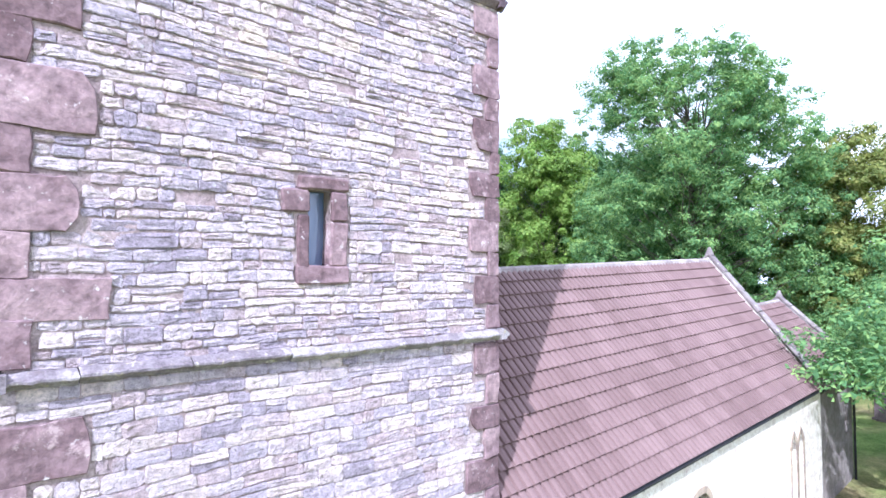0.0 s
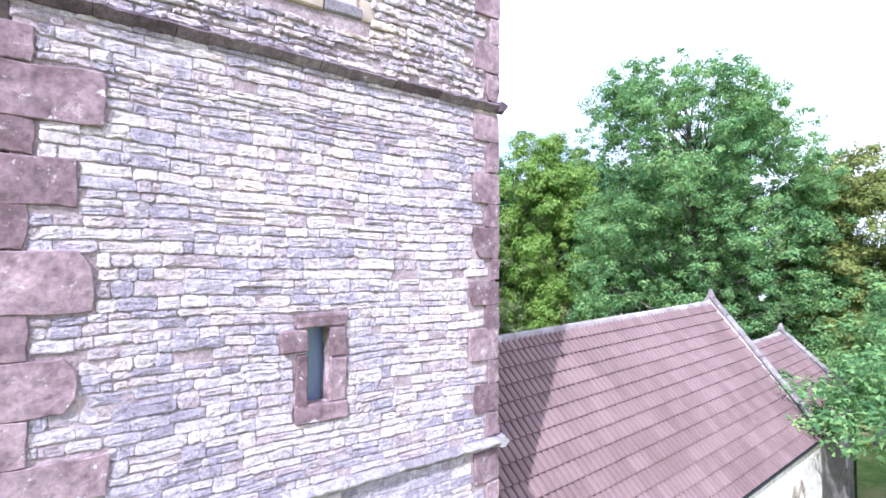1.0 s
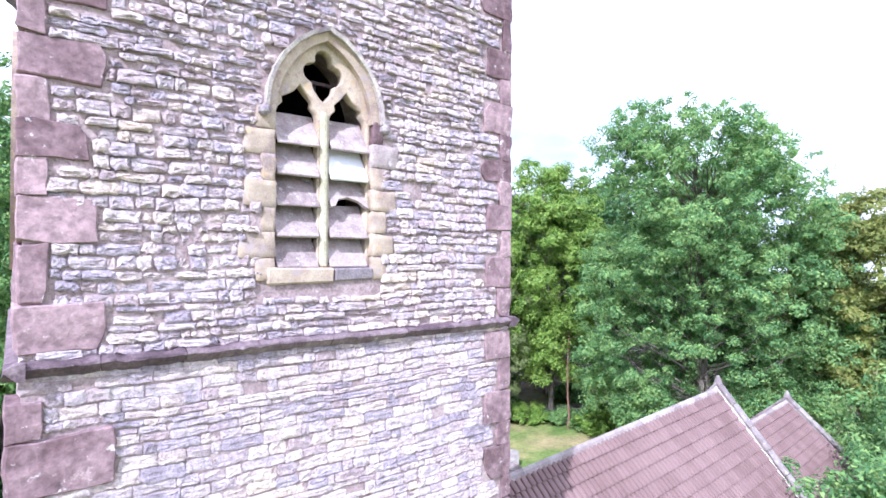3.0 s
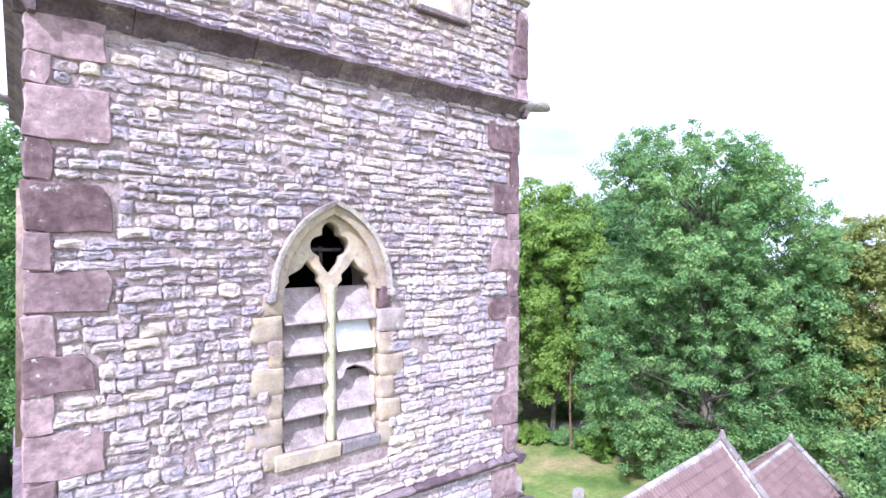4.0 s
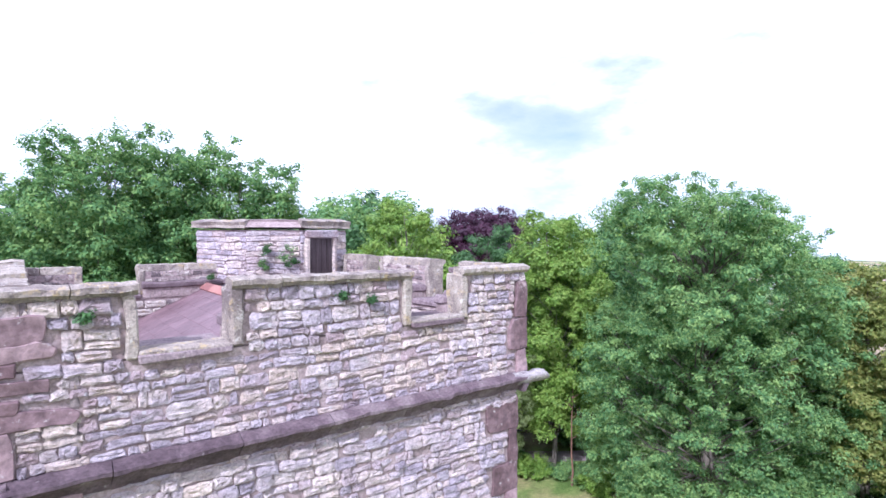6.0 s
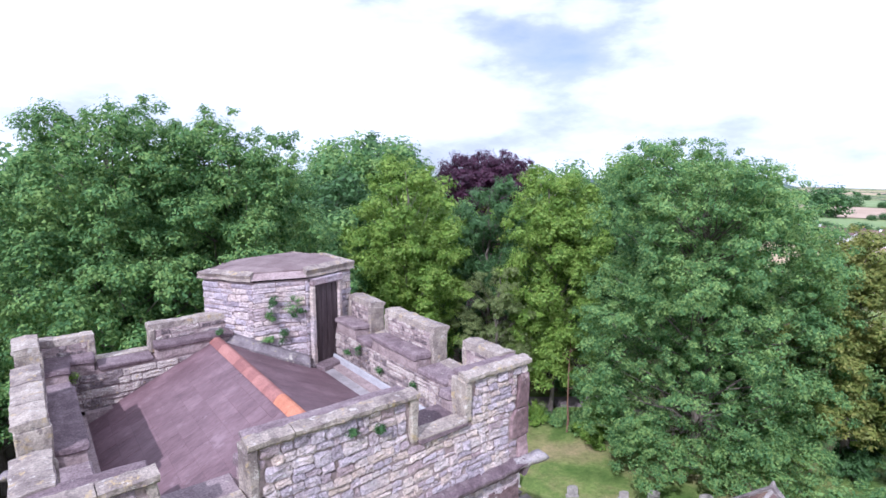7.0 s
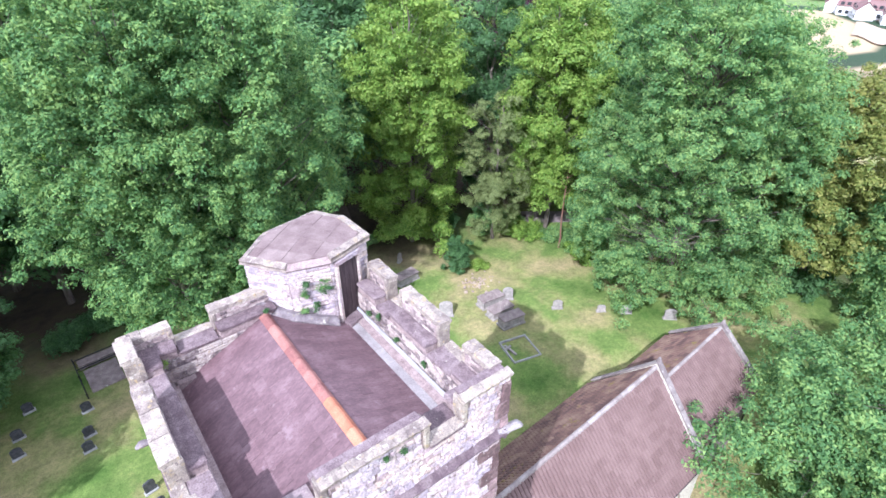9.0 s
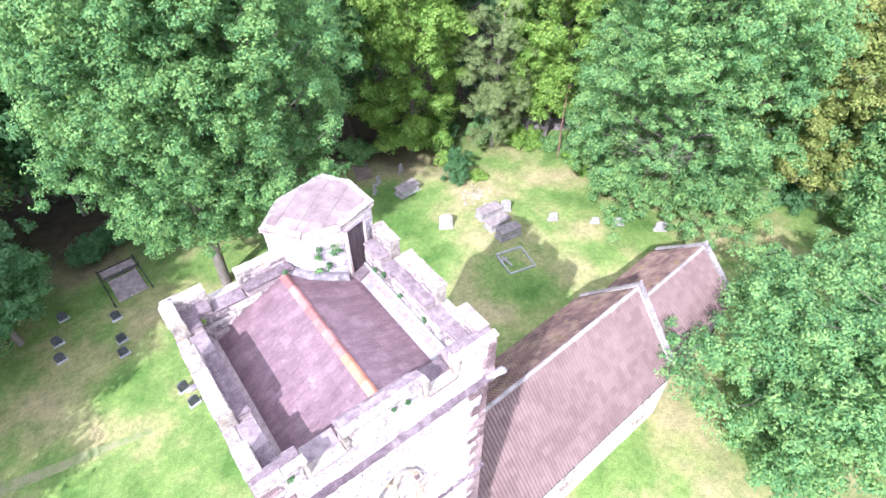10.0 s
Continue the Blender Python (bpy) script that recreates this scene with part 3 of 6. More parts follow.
    fields = ramp(vs.outputs[0], [(0.0, (0.15, 0.20, 0.07)), (0.26, (0.16, 0.23, 0.08)), (0.34, (0.42, 0.32, 0.19)), (0.60, (0.46, 0.36, 0.24)), (0.66, (0.15, 0.22, 0.08)), (0.80, (0.22, 0.26, 0.11)), (0.88, (0.42, 0.29, 0.22)), (1.0, (0.44, 0.33, 0.22))])
    hedge_v = n.new("ShaderNodeTexVoronoi")
    hedge_v.feature = "DISTANCE_TO_EDGE"
    hedge_v.inputs["Scale"].default_value = 0.0065
    l.new(vm.outputs["Vector"], hedge_v.inputs["Vector"])
    fields = mix((0.035, 0.06, 0.03), fields, ramp(hedge_v.outputs["Distance"], [(0.03, (0, 0, 0)), (0.05, (1, 1, 1))]))
    length = n.new("ShaderNodeVectorMath")
    length.operation = "LENGTH"
    l.new(geo.outputs["Position"], length.inputs[0])
    away = n.new("ShaderNodeMapRange")
    away.inputs["From Min"].default_value, away.inputs["From Max"].default_value = 110.0, 150.0
    l.new(length.outputs["Value"], away.inputs["Value"])
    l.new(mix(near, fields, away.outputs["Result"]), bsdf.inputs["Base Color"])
    b = n.new("ShaderNodeBump")
    b.inputs["Strength"].default_value, b.inputs["Distance"].default_value = 0.7, 0.06
    l.new(fine.outputs["Fac"], b.inputs["Height"])
    l.new(b.outputs["Normal"], bsdf.inputs["Normal"])

    rings = [1.5 * i for i in range(1, 40)] + [60 * 1.11 ** i for i in range(1, 43)]
    seg = 120
    verts, faces = [(10, 12, ground_z(10, 12))], []
    for r in rings:
        for k in range(seg):
            a = 2 * math.pi * k / seg
            x, y = 10 + r * math.cos(a), 12 + r * math.sin(a)
            verts.append((x, y, ground_z(x, y)))
    for k in range(seg):
        faces.append((0, 1 + k, 1 + (k + 1) % seg))
    for i in range(len(rings) - 1):
        for k in range(seg):
            a, b2 = 1 + i * seg + k, 1 + i * seg + (k + 1) % seg
            faces.append((a, a + seg, b2 + seg, b2))
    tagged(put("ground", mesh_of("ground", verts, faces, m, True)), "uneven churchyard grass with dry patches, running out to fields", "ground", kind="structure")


build_ground()

# ---------------------------------------------------------------- the church tower
XW, XE, YS, YN = -2.89, 2.78, -2.95, 2.85      # faces of the tower
Z_STR = (7.00, 11.87, 16.93)                    # the string courses
Z_SILL, Z_TOP = 17.90, 18.54                    # embrasure sills and merlon tops
XPW, XP = -2.96, 2.95                           # the parapet's west and east faces, standing over the walls below
WX, W_SPRING, W_SILL = -0.135, 14.40, 12.68     # belfry window: middle, springing, sill

tower = thing("church_tower", pose(0, 0, 0), "square rubble-stone church tower with red sandstone quoins and battlements", "tower")


def arch(half, rise, n=9):
    """A pointed arch from right springing over the apex to the left one, about (0, 0)."""
    R = (rise * rise + half * half) / (2 * half)
    c = R - half
    top = math.atan2(rise, c)
    right = [(-c + R * math.cos(top * i / n), R * math.sin(top * i / n)) for i in range(n + 1)]
    return right + [(-x, y) for x, y in reversed(right[:-1])]


def window_loop(half, rise, sill):
    return [(WX - half, sill), (WX + half, sill)] + [(WX + x, W_SPRING + y) for x, y in arch(half, rise)]


SLIT = [(-0.20, 7.97), (0.08, 7.97), (0.08, 8.84), (-0.20, 8.84)]
turn_xz = Matrix(((1, 0, 0, 0), (0, 0, -1, 0), (0, 1, 0, 0), (0, 0, 0, 1)))   # (x, y) of a plate to (x, z), its front to -y


def build_tower_walls():
    at = Matrix.Translation((0, YS + 0.02 + 0.35, 0)) @ turn_xz
    plate("south_wall", [[(XW + 0.02, -1.5), (XE - 0.02, -1.5), (XE - 0.02, 17.2), (XW + 0.02, 17.2)], window_loop(0.62, 0.90, W_SILL), SLIT], 0.35, M["mortar"], tower, "south wall core of lime mortar and rubble", at)
    for nm, size, c in (("west_wall", (0.7, 5.06, 18.7), (XW + 0.37, 0.31, 7.85)), ("east_wall", (0.7, 5.06, 18.7), (XE - 0.37, 0.31, 7.85)), ("north_wall", (4.27, 0.7, 18.7), (-0.085, YN - 0.37, 7.85))):
        part(nm, block(size, c, 0), M["mortar"], tower)
    # near-black floor and an added sheet stand in for the belfry's inner shade
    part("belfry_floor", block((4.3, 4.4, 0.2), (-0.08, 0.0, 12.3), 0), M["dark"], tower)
    part("dark_backing", block((4.3, 0.1, 4.5), (-0.08, 0.6, 14.6), 0), M["dark"], tower, "near-black sheet added for the unlit inside of the belfry")


build_tower_walls()

# quoins: lower and upper edge, length along the south face
QW = [(6.12, 6.62, 0.67), (7.10, 7.48, 0.24), (7.48, 7.84, 0.79), (7.84, 8.24, 0.20), (8.24, 8.74, 0.57), (8.74, 9.14, 0.20), (9.14, 9.68, 0.67), (9.68, 10.05, 0.18),
      (10.05, 10.48, 0.53), (10.48, 10.80, 0.22), (10.80, 11.28, 0.72), (11.28, 11.62, 0.20), (12.00, 12.41, 0.65), (12.41, 12.93, 0.22), (12.93, 13.32, 0.57),
      (13.32, 13.64, 0.20), (13.64, 13.96, 0.52), (13.96, 14.31, 0.22), (14.31, 14.69, 0.62), (14.69, 15.00, 0.20), (15.00, 15.43, 0.64), (15.43, 15.78, 0.20),
      (15.78, 16.22, 0.60), (16.22, 16.48, 0.18), (16.48, 16.82, 0.57), (5.60, 6.12, 0.25), (5.0, 5.60, 0.69), (4.4, 5.0, 0.25)]
rq = random.Random(5)
QE, z_q, k_q = [], 4.4, 0
while z_q < 16.6:
    h_q = rq.uniform(0.32, 0.46)
    for s_q in Z_STR:
        if z_q < s_q + 0.08 and z_q + h_q > s_q - 0.12:
            h_q = (s_q - 0.12 - z_q) if s_q - 0.12 - z_q > 0.18 else (s_q + 0.08 - z_q)
    near_string = any(s_q - 0.13 < z_q + h_q / 2 < s_q + 0.08 for s_q in Z_STR)
    if not near_string:
        QE.append((z_q, z_q + h_q, rq.uniform(0.46, 0.62) if k_q % 2 else rq.uniform(0.18, 0.28)))
        k_q += 1
    z_q += h_q
QP_W = [(17.04, 17.42, 0.20), (17.42, 17.56, 0.64), (17.56, 17.70, 0.24), (17.70, 17.82, 0.42), (17.82, 17.96, 0.22), (17.96, 18.11, 0.50), (18.11, 18.32, 0.42)]
QP_E = [(17.02, 17.36, 0.22), (17.36, 17.80, 0.36), (17.80, 18.32, 0.22)]


def build_quoins():
    rng = random.Random(11)
    for rows, x_face, side in ((QW, XW, 1), (QE, XE, -1), (QP_W, XPW, 1), (QP_E, XP, -1)):
        for z0, z1, length in rows:
            pr = rng.uniform(0.012, 0.026)
            if rows is QW and z1 < Z_STR[1]:      # the lower stages are a hand wider to the west
                face, length = x_face - 0.06, length + 0.06
            else:
                face = x_face
            size = (length, 0.34, z1 - z0 - 0.004)
            c = (face + side * (length / 2 - 0.025), YS - pr + 0.17, (z0 + z1) / 2)
            bm = hewn(size, rng.uniform(0.006, 0.014), 0.030, rng)
            worn = [rng.choice((0.0, 0.0, 0.0, 0.02, 0.06, 0.13)) * min(1.0, length / 0.6) for _ in range(2)]     # corners lost at the inner end
            for v in bm.verts:
                f, g = max(0.0, v.co.x * side / (length / 2)), v.co.z / ((z1 - z0) / 2)
                v.co.x -= side * f * worn[g > 0] * g * g
            ob = part("quoin", bm, M["red"], tower)
            ob.matrix_basis = Matrix.Translation(c)


build_quoins()


def build_strings():
    prof = [(-0.05, -0.08), (0.03, -0.08), (0.05, -0.06), (0.110, -0.02), (0.112, 0.0), (0.03, 0.06), (-0.05, 0.07)]
    thin = [(-0.05, -0.07), (0.01, -0.07), (0.05, -0.03), (0.095, 0.015), (0.09, 0.035), (0.02, 0.065), (-0.05, 0.07)]
    big = [(-0.05, -0.15), (0.0, -0.15), (0.03, -0.10), (0.09, -0.03), (0.165, 0.02), (0.165, 0.055), (0.05, 0.10), (-0.05, 0.11)]
    rng = random.Random(3)
    for z, pr, xe, skin in ((Z_STR[0], prof, XE + 0.03, "string"), (Z_STR[1], thin, XE, "string_dark"), (Z_STR[2], big, XE + 0.07, "string_dark")):
        sc = tagged(new("string_course"), "weathered moulded stone string course")
        sc.parent = tower
        x = XW - 0.1
        while x < xe + 0.1:
            e = min(x + rng.uniform(0.5, 1.1), xe + 0.1)
            if xe + 0.1 - e < 0.25:
                e = xe + 0.1
            dz, n = rng.uniform(-0.012, 0.012), 12
            path = [((x + 0.004 + (e - x - 0.008) * i / n, YS + rng.uniform(-0.008, 0.006), z + dz + rng.uniform(-0.006, 0.006)), (0, -1, 0)) for i in range(n + 1)]
            v, f = sweep(pr, path)
            v = [p + noise.noise_vector(p * 5) * 0.016 + noise.noise_vector(p * 16) * 0.012 for p in v]
            put("string_stone", mesh_of("string_stone", v, f, M[skin]), sc)
            x = e
        for side, xf in ((-1, XW), (1, xe)):
            v, f = sweep(pr, [((xf, YS - 0.12 + 5.9 * i / 6, z), (side, 0, 0)) for i in range(7)])
            put("string_return", mesh_of("string_return", v, f, M[skin]), sc)


build_strings()


def blocked_south(u, v):
    x, z = u + XW, v
    for z0, z1, length in QW:
        if z0 - 0.01 < z < z1 + 0.01 and x < XW + length - 0.02:
            return True
    for z0, z1, length in QE:
        if z0 - 0.01 < z < z1 + 0.01 and x > XE - length + 0.02:
            return True
    if Z_STR[0] - 0.07 < z < Z_STR[0] + 0.06 or Z_STR[1] - 0.04 < z < Z_STR[1] + 0.04:
        return True
    if -0.34 < x < 0.31 and 7.78 < z < 8.98:
        return True
    if -0.52 < x < -0.2 and 8.56 < z < 8.82:
        return True
    if 12.55 < z < W_SPRING + 0.05 and abs(x - WX) < (0.90 if int((z - 12.55) / 0.27) % 2 else 0.72):
        return True
    if 12.40 < z <= 12.68 and abs(x - WX) < 0.72:
        return True
    if z >= W_SPRING:
        h = z - W_SPRING
        R, c = 1.07, 0.37
        if h < 1.04 and abs(x - WX) + c < math.sqrt(max(0.0, R * R - h * h)) + 0.03:
            return True
    return False


def on_south(u, v, out):
    return (u + XW, YS + 0.02 - out, v)


def build_south_masonry():
    near = lambda u, v: 1.9 < u < 4.4 and 14.2 < v < 16.6
    width = XE - XW
    low = rubble(width, 4.2, 7.0, 21, blocked_south, (0.11, 0.18), (0.20, 0.46), 0.72, (0.004, 0.022), 0.010, 0.002)
    mid = rubble(width, 7.06, 11.82, 22, blocked_south, (0.080, 0.150), (0.15, 0.42), 0.88, (0.000, 0.028), 0.011, 0.002, 0.008)
    top = rubble(width, 11.93, 16.82, 23, blocked_south, (0.078, 0.130), (0.11, 0.30), 1.25, (-0.010, 0.062), 0.013, 0.006, 0.012)
    stones = list(low) + list(mid) + list(top)
    lay(stones, on_south, M["rubble"], M["rubble_piece"], tower, near, label="coursed grey rubble facing with recessed joints")


# ---------------------------------------------------------------- parapet
def build_parapet():
    par = tagged(new("parapet"), "battlemented parapet of grey rubble with lichened copings")
    par.parent = tower
    T = 0.62
    # each side: a frame (origin, along, outward), its length, its merlons and a flag for the turret's end
    # rising to the merlons: the outer leaf; behind them a lower ledge of dark slabs
    sides = {
        "south": ((XPW, YS), (1, 0), (0, -1), XP - XPW, [(0.0, 1.01), (1.87, 3.91), (4.76, 5.91)]),
        "north": ((XPW, YN + 0.05), (1, 0), (0, 1), XP - XPW - 2.6, [(0.0, 1.02), (1.92, 3.3)]),
        "west": ((XPW, YS), (0, 1), (-1, 0), YN + 0.05 - YS, [(0.0, 1.05), (1.95, 3.95), (4.85, 5.85)]),
        "east": ((XP, YS), (0, 1), (1, 0), YN - YS, [(0.0, 1.12), (1.95, 3.45), (4.05, 4.9)]),
    }
    rng = random.Random(8)
    for nm, (o, al, out, length, merlons) in sides.items():
        o, al, out = Vector((*o, 0)), Vector((*al, 0)), Vector((*out, 0))
        turn = Matrix((al, -out, Vector((0, 0, 1)))).transposed().to_4x4()   # x along, y inward

        top_z = Z_TOP - (0.14 if nm == "north" else 0.0)

        def spot(u, inward, z):
            return o + al * u - out * inward + Vector((0, 0, z))

        trim = 0.0 if nm in ("south", "north") else T + 0.003
        cl = length - 2 * trim if nm in ("west",) else length - trim
        core = block((cl - 0.02, T - 0.04, Z_SILL - 16.98), (0, 0, 0), 0)
        ob = part("wall_core", core, M["mortar"], par)
        ob.matrix_basis = Matrix.Translation(spot(trim + cl / 2, T / 2, (Z_SILL + 16.98) / 2 - 0.03)) @ turn
        hi = [(a, b) for a, b in merlons]
        for a, b in hi:
            mm = tagged(new("merlon"), "rubble merlon with a moulded lichened coping")
            mm.parent = par
            a2 = a + (0.30 if trim and a == 0 else 0.0)
            b2 = b - (0.30 if nm == "west" and b > length - 0.2 else 0.0)
            ob = part("merlon_core", block((b2 - a2 - 0.03, 0.26, top_z - Z_SILL - 0.08), (0, 0, 0), 0.01), M["mortar"], mm)
            ob.matrix_basis = Matrix.Translation(spot((a2 + b2) / 2, 0.16, (top_z + Z_SILL) / 2 - 0.06)) @ turn
            # coping stones
            u = a2 - (0.04 if a > 0.2 else 0.0)
            end = b2 + 0.04
            while u < end - 0.01:
                e = min(u + rng.uniform(0.45, 0.9), end)
                if end - e < 0.2:
                    e = end
                back = -0.15 if nm == "south" else -0.28
                prof = [(back - 0.01, -0.07), (0.01, -0.07), (0.03, -0.045), (0.055, -0.03), (0.055, 0.02), (back / 2, 0.05), (back, 0.04)]
                path = [(spot(u + 0.004 + (e - u - 0.008) * i / 8, 0.0, top_z - 0.03 + rng.uniform(-0.006, 0.006)), out) for i in range(9)]
                v, f = sweep(prof, path)
                v = [p + noise.noise_vector(p * 7) * 0.016 + noise.noise_vector(p * 19) * 0.010 for p in v]
                put("coping_stone", mesh_of("coping_stone", v, f, M["coping"]), mm)
                u = e
            if nm == "south":
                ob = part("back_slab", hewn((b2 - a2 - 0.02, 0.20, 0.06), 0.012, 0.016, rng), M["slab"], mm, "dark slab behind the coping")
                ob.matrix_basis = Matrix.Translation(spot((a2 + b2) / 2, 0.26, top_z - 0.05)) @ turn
            # jamb stones beside the embrasures
            for edge, s in ((a2, 1), (b2, -1)):
                if 0.2 < edge < length - 0.35:
                    z = Z_SILL + 0.0
                    ob = part("jamb_stone", hewn((0.11, 0.34, top_z - Z_SILL - 0.07), 0.018, 0.026, rng), M["coping"], mm)
                    ob.matrix_basis = Matrix.Translation(spot(edge + s * 0.02, 0.145, (Z_SILL + top_z) / 2 - 0.05)) @ turn
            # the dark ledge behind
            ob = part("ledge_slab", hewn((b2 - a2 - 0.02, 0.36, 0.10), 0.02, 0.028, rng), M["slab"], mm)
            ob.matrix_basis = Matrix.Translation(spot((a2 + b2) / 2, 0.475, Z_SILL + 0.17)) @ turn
            ob = part("ledge_wall", block((b2 - a2 - 0.06, 0.32, 0.17), (0, 0, 0), 0.0), M["mortar"], mm)
            ob.matrix_basis = Matrix.Translation(spot((a2 + b2) / 2, 0.455, Z_SILL + 0.04)) @ turn
        # sills of the embrasures
        cuts = sorted(merlons)
        for (a, b), (c, d) in zip(cuts, cuts[1:]):
            ob = part("embrasure_sill", block((c - b - 0.05, T + 0.08, 0.09), (0, 0, 0), 0.02, 0.012, rng=rng), M["slab"], par)
            ob.matrix_basis = Matrix.Translation(spot((b + c) / 2, T / 2 - 0.02, Z_SILL - 0.02)) @ turn
            ob = part("sill_coping", hewn((c - b - 0.06, 0.26, 0.05), 0.012, 0.016, rng), M["coping"], par, "pale lichened outer sill of the embrasure")
            ob.matrix_basis = Matrix.Translation(spot((b + c) / 2, 0.08, Z_SILL + 0.022)) @ turn

        # stones of the outer face and, in a darker tone, the inner face
        def blocked(u, v, rows=merlons, side=nm):
            if v > Z_SILL - 0.06 and not any(a + 0.08 < u < b - 0.08 or (a + 0.08 < u < b and b > length - 0.4) or (a <= u < b - 0.08 and a == 0) for a, b in rows):
                return True
            if side == "south":
                for z0, z1, q in QP_W:
                    if z0 - 0.01 < v < z1 + 0.01 and u < q - 0.02:
                        return True
                for z0, z1, q in QP_E:
                    if z0 - 0.01 < v < z1 + 0.01 and u > length - q + 0.02:
                        return True
            return False

        outer = rubble(length, 17.03, top_z - 0.09, 40 + len(nm), blocked, (0.09, 0.165), (0.11, 0.30), 1.2, (0.000, 0.038), 0.012, 0.007, 0.004)
        lay(outer, lambda u, v, w: spot(u, 0.02 - w, v), M["parapet"], M["parapet_piece"], par, lambda u, v: nm == "south", name="stone")
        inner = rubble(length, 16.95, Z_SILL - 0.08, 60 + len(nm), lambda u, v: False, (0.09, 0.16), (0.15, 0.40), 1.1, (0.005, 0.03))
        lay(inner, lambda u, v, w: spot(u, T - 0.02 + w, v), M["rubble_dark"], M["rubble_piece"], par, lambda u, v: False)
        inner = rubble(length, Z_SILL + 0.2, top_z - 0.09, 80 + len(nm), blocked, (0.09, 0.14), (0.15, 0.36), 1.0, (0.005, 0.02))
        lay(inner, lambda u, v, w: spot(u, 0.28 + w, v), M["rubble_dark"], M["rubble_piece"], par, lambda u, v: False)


build_parapet()


def build_tower_roof():
    roof = thing("tower_roof", pose(0, 0, 0), "low-pitched reddish brown sheet roof behind the tower parapet", "roof")
    y0, y1, half, zr, ze = YS + 0.64, 2.55, 1.75, 18.00, 17.2
    part("roof_deck", block((4.9, 5.0, 0.2), (0.0, 0.0, 16.86), 0), M["lead"], roof, "grey lead gutter and deck")
    rng = random.Random(17)
    for side, half, ze in ((-1, 2.34, 16.93), (1, 1.92, 17.12)):
        L = math.hypot(half, zr - ze)
        slope = Matrix.Translation((0, y0, zr)) @ Matrix(((0, side * half / L, side * (zr - ze) / L, 0), (1, 0, 0, 0), (0, -(zr - ze) / L, half / L, 0), (0, 0, 0, 1)))
        bed = block((y1 - y0, L, 0.05), ((y1 - y0) / 2, L / 2, -0.04), 0)
        ob = part("slope_bed", bed, M["slate"], roof)
        ob.matrix_basis = slope
        rows = 10 if side < 0 else 8
        sheet_cache = {}
        for r in range(rows):
            a = -rng.uniform(0, 0.4)
            while a < y1 - y0:
                w = rng.choice((0.34, 0.42, 0.5))
                lo, hi = max(a, 0.0), min(a + w, y1 - y0)
                if hi - lo > 0.05:
                    key = round(hi - lo, 2)
                    if key not in sheet_cache:
                        bm = block((hi - lo - 0.004, L / rows + 0.03, 0.012), (0, 0, 0), 0.003)
                        me = bpy.data.meshes.new("roof_sheet")
                        bm.to_mesh(me)
                        bm.free()
                        me.materials.append(M["slate"])
                        sheet_cache[key] = me
                    put("roof_sheet", sheet_cache[key], roof, at=slope @ pose((lo + hi) / 2, (r + 0.5) * L / rows, 0.002, 0.9 + rng.uniform(-0.15, 0.15), rng.uniform(-0.2, 0.2), 0))
                a += w
    # ridge tiles
    y = y0
    k = 0
    while y < y1 - 0.05:
        e = min(y + 0.45, y1)
        verts, faces = [], []
        prof = [(-0.13, -0.055), (-0.10, -0.02), (-0.05, 0.03), (0.0, 0.045), (0.05, 0.03), (0.10, -0.02), (0.13, -0.055)]
        for yy, lift in ((y, 0.0), (e - 0.008, 0.0)):
            verts += [(a, yy, zr + b + 0.03) for a, b in prof] + [(a * 0.86, yy, zr + b + 0.005) for a, b in prof]
        n = len(prof)
        for i in range(n - 1):
            faces += [(i, i + 1, 2 * n + i + 1, 2 * n + i), (n + i + 1, n + i, 3 * n + i, 3 * n + i + 1), (i + 1, i, n + i, n + i + 1), (2 * n + i, 2 * n + i + 1, 3 * n + i + 1, 3 * n + i)]
        faces += [(0, 2 * n, 3 * n, n), (n - 1, 2 * n - 1, 4 * n - 1, 3 * n - 1)]
        put("ridge_tile", mesh_of("ridge_tile", verts, faces, M["ridge"] if y < -1.0 else M["ridge_old"]), roof)
        y, k = e, k + 1
    part("lead_gutter", block((0.44, 4.3, 0.03), (2.07, -0.1, 17.15), 0.006), M["lead"], roof, "pale grey lead gutter along the east parapet")
    part("gutter_upstand", block((0.05, 4.3, 0.17), (2.275, -0.1, 17.245), 0.01), M["lead_white"], roof, "pale lead upstand")


build_tower_roof()

TURRET = [(-0.10, 3.00), (0.60, 2.02), (1.62, 1.72), (2.90, 2.12), (2.84, 3.40), (2.38, 4.15), (0.82, 3.86)]


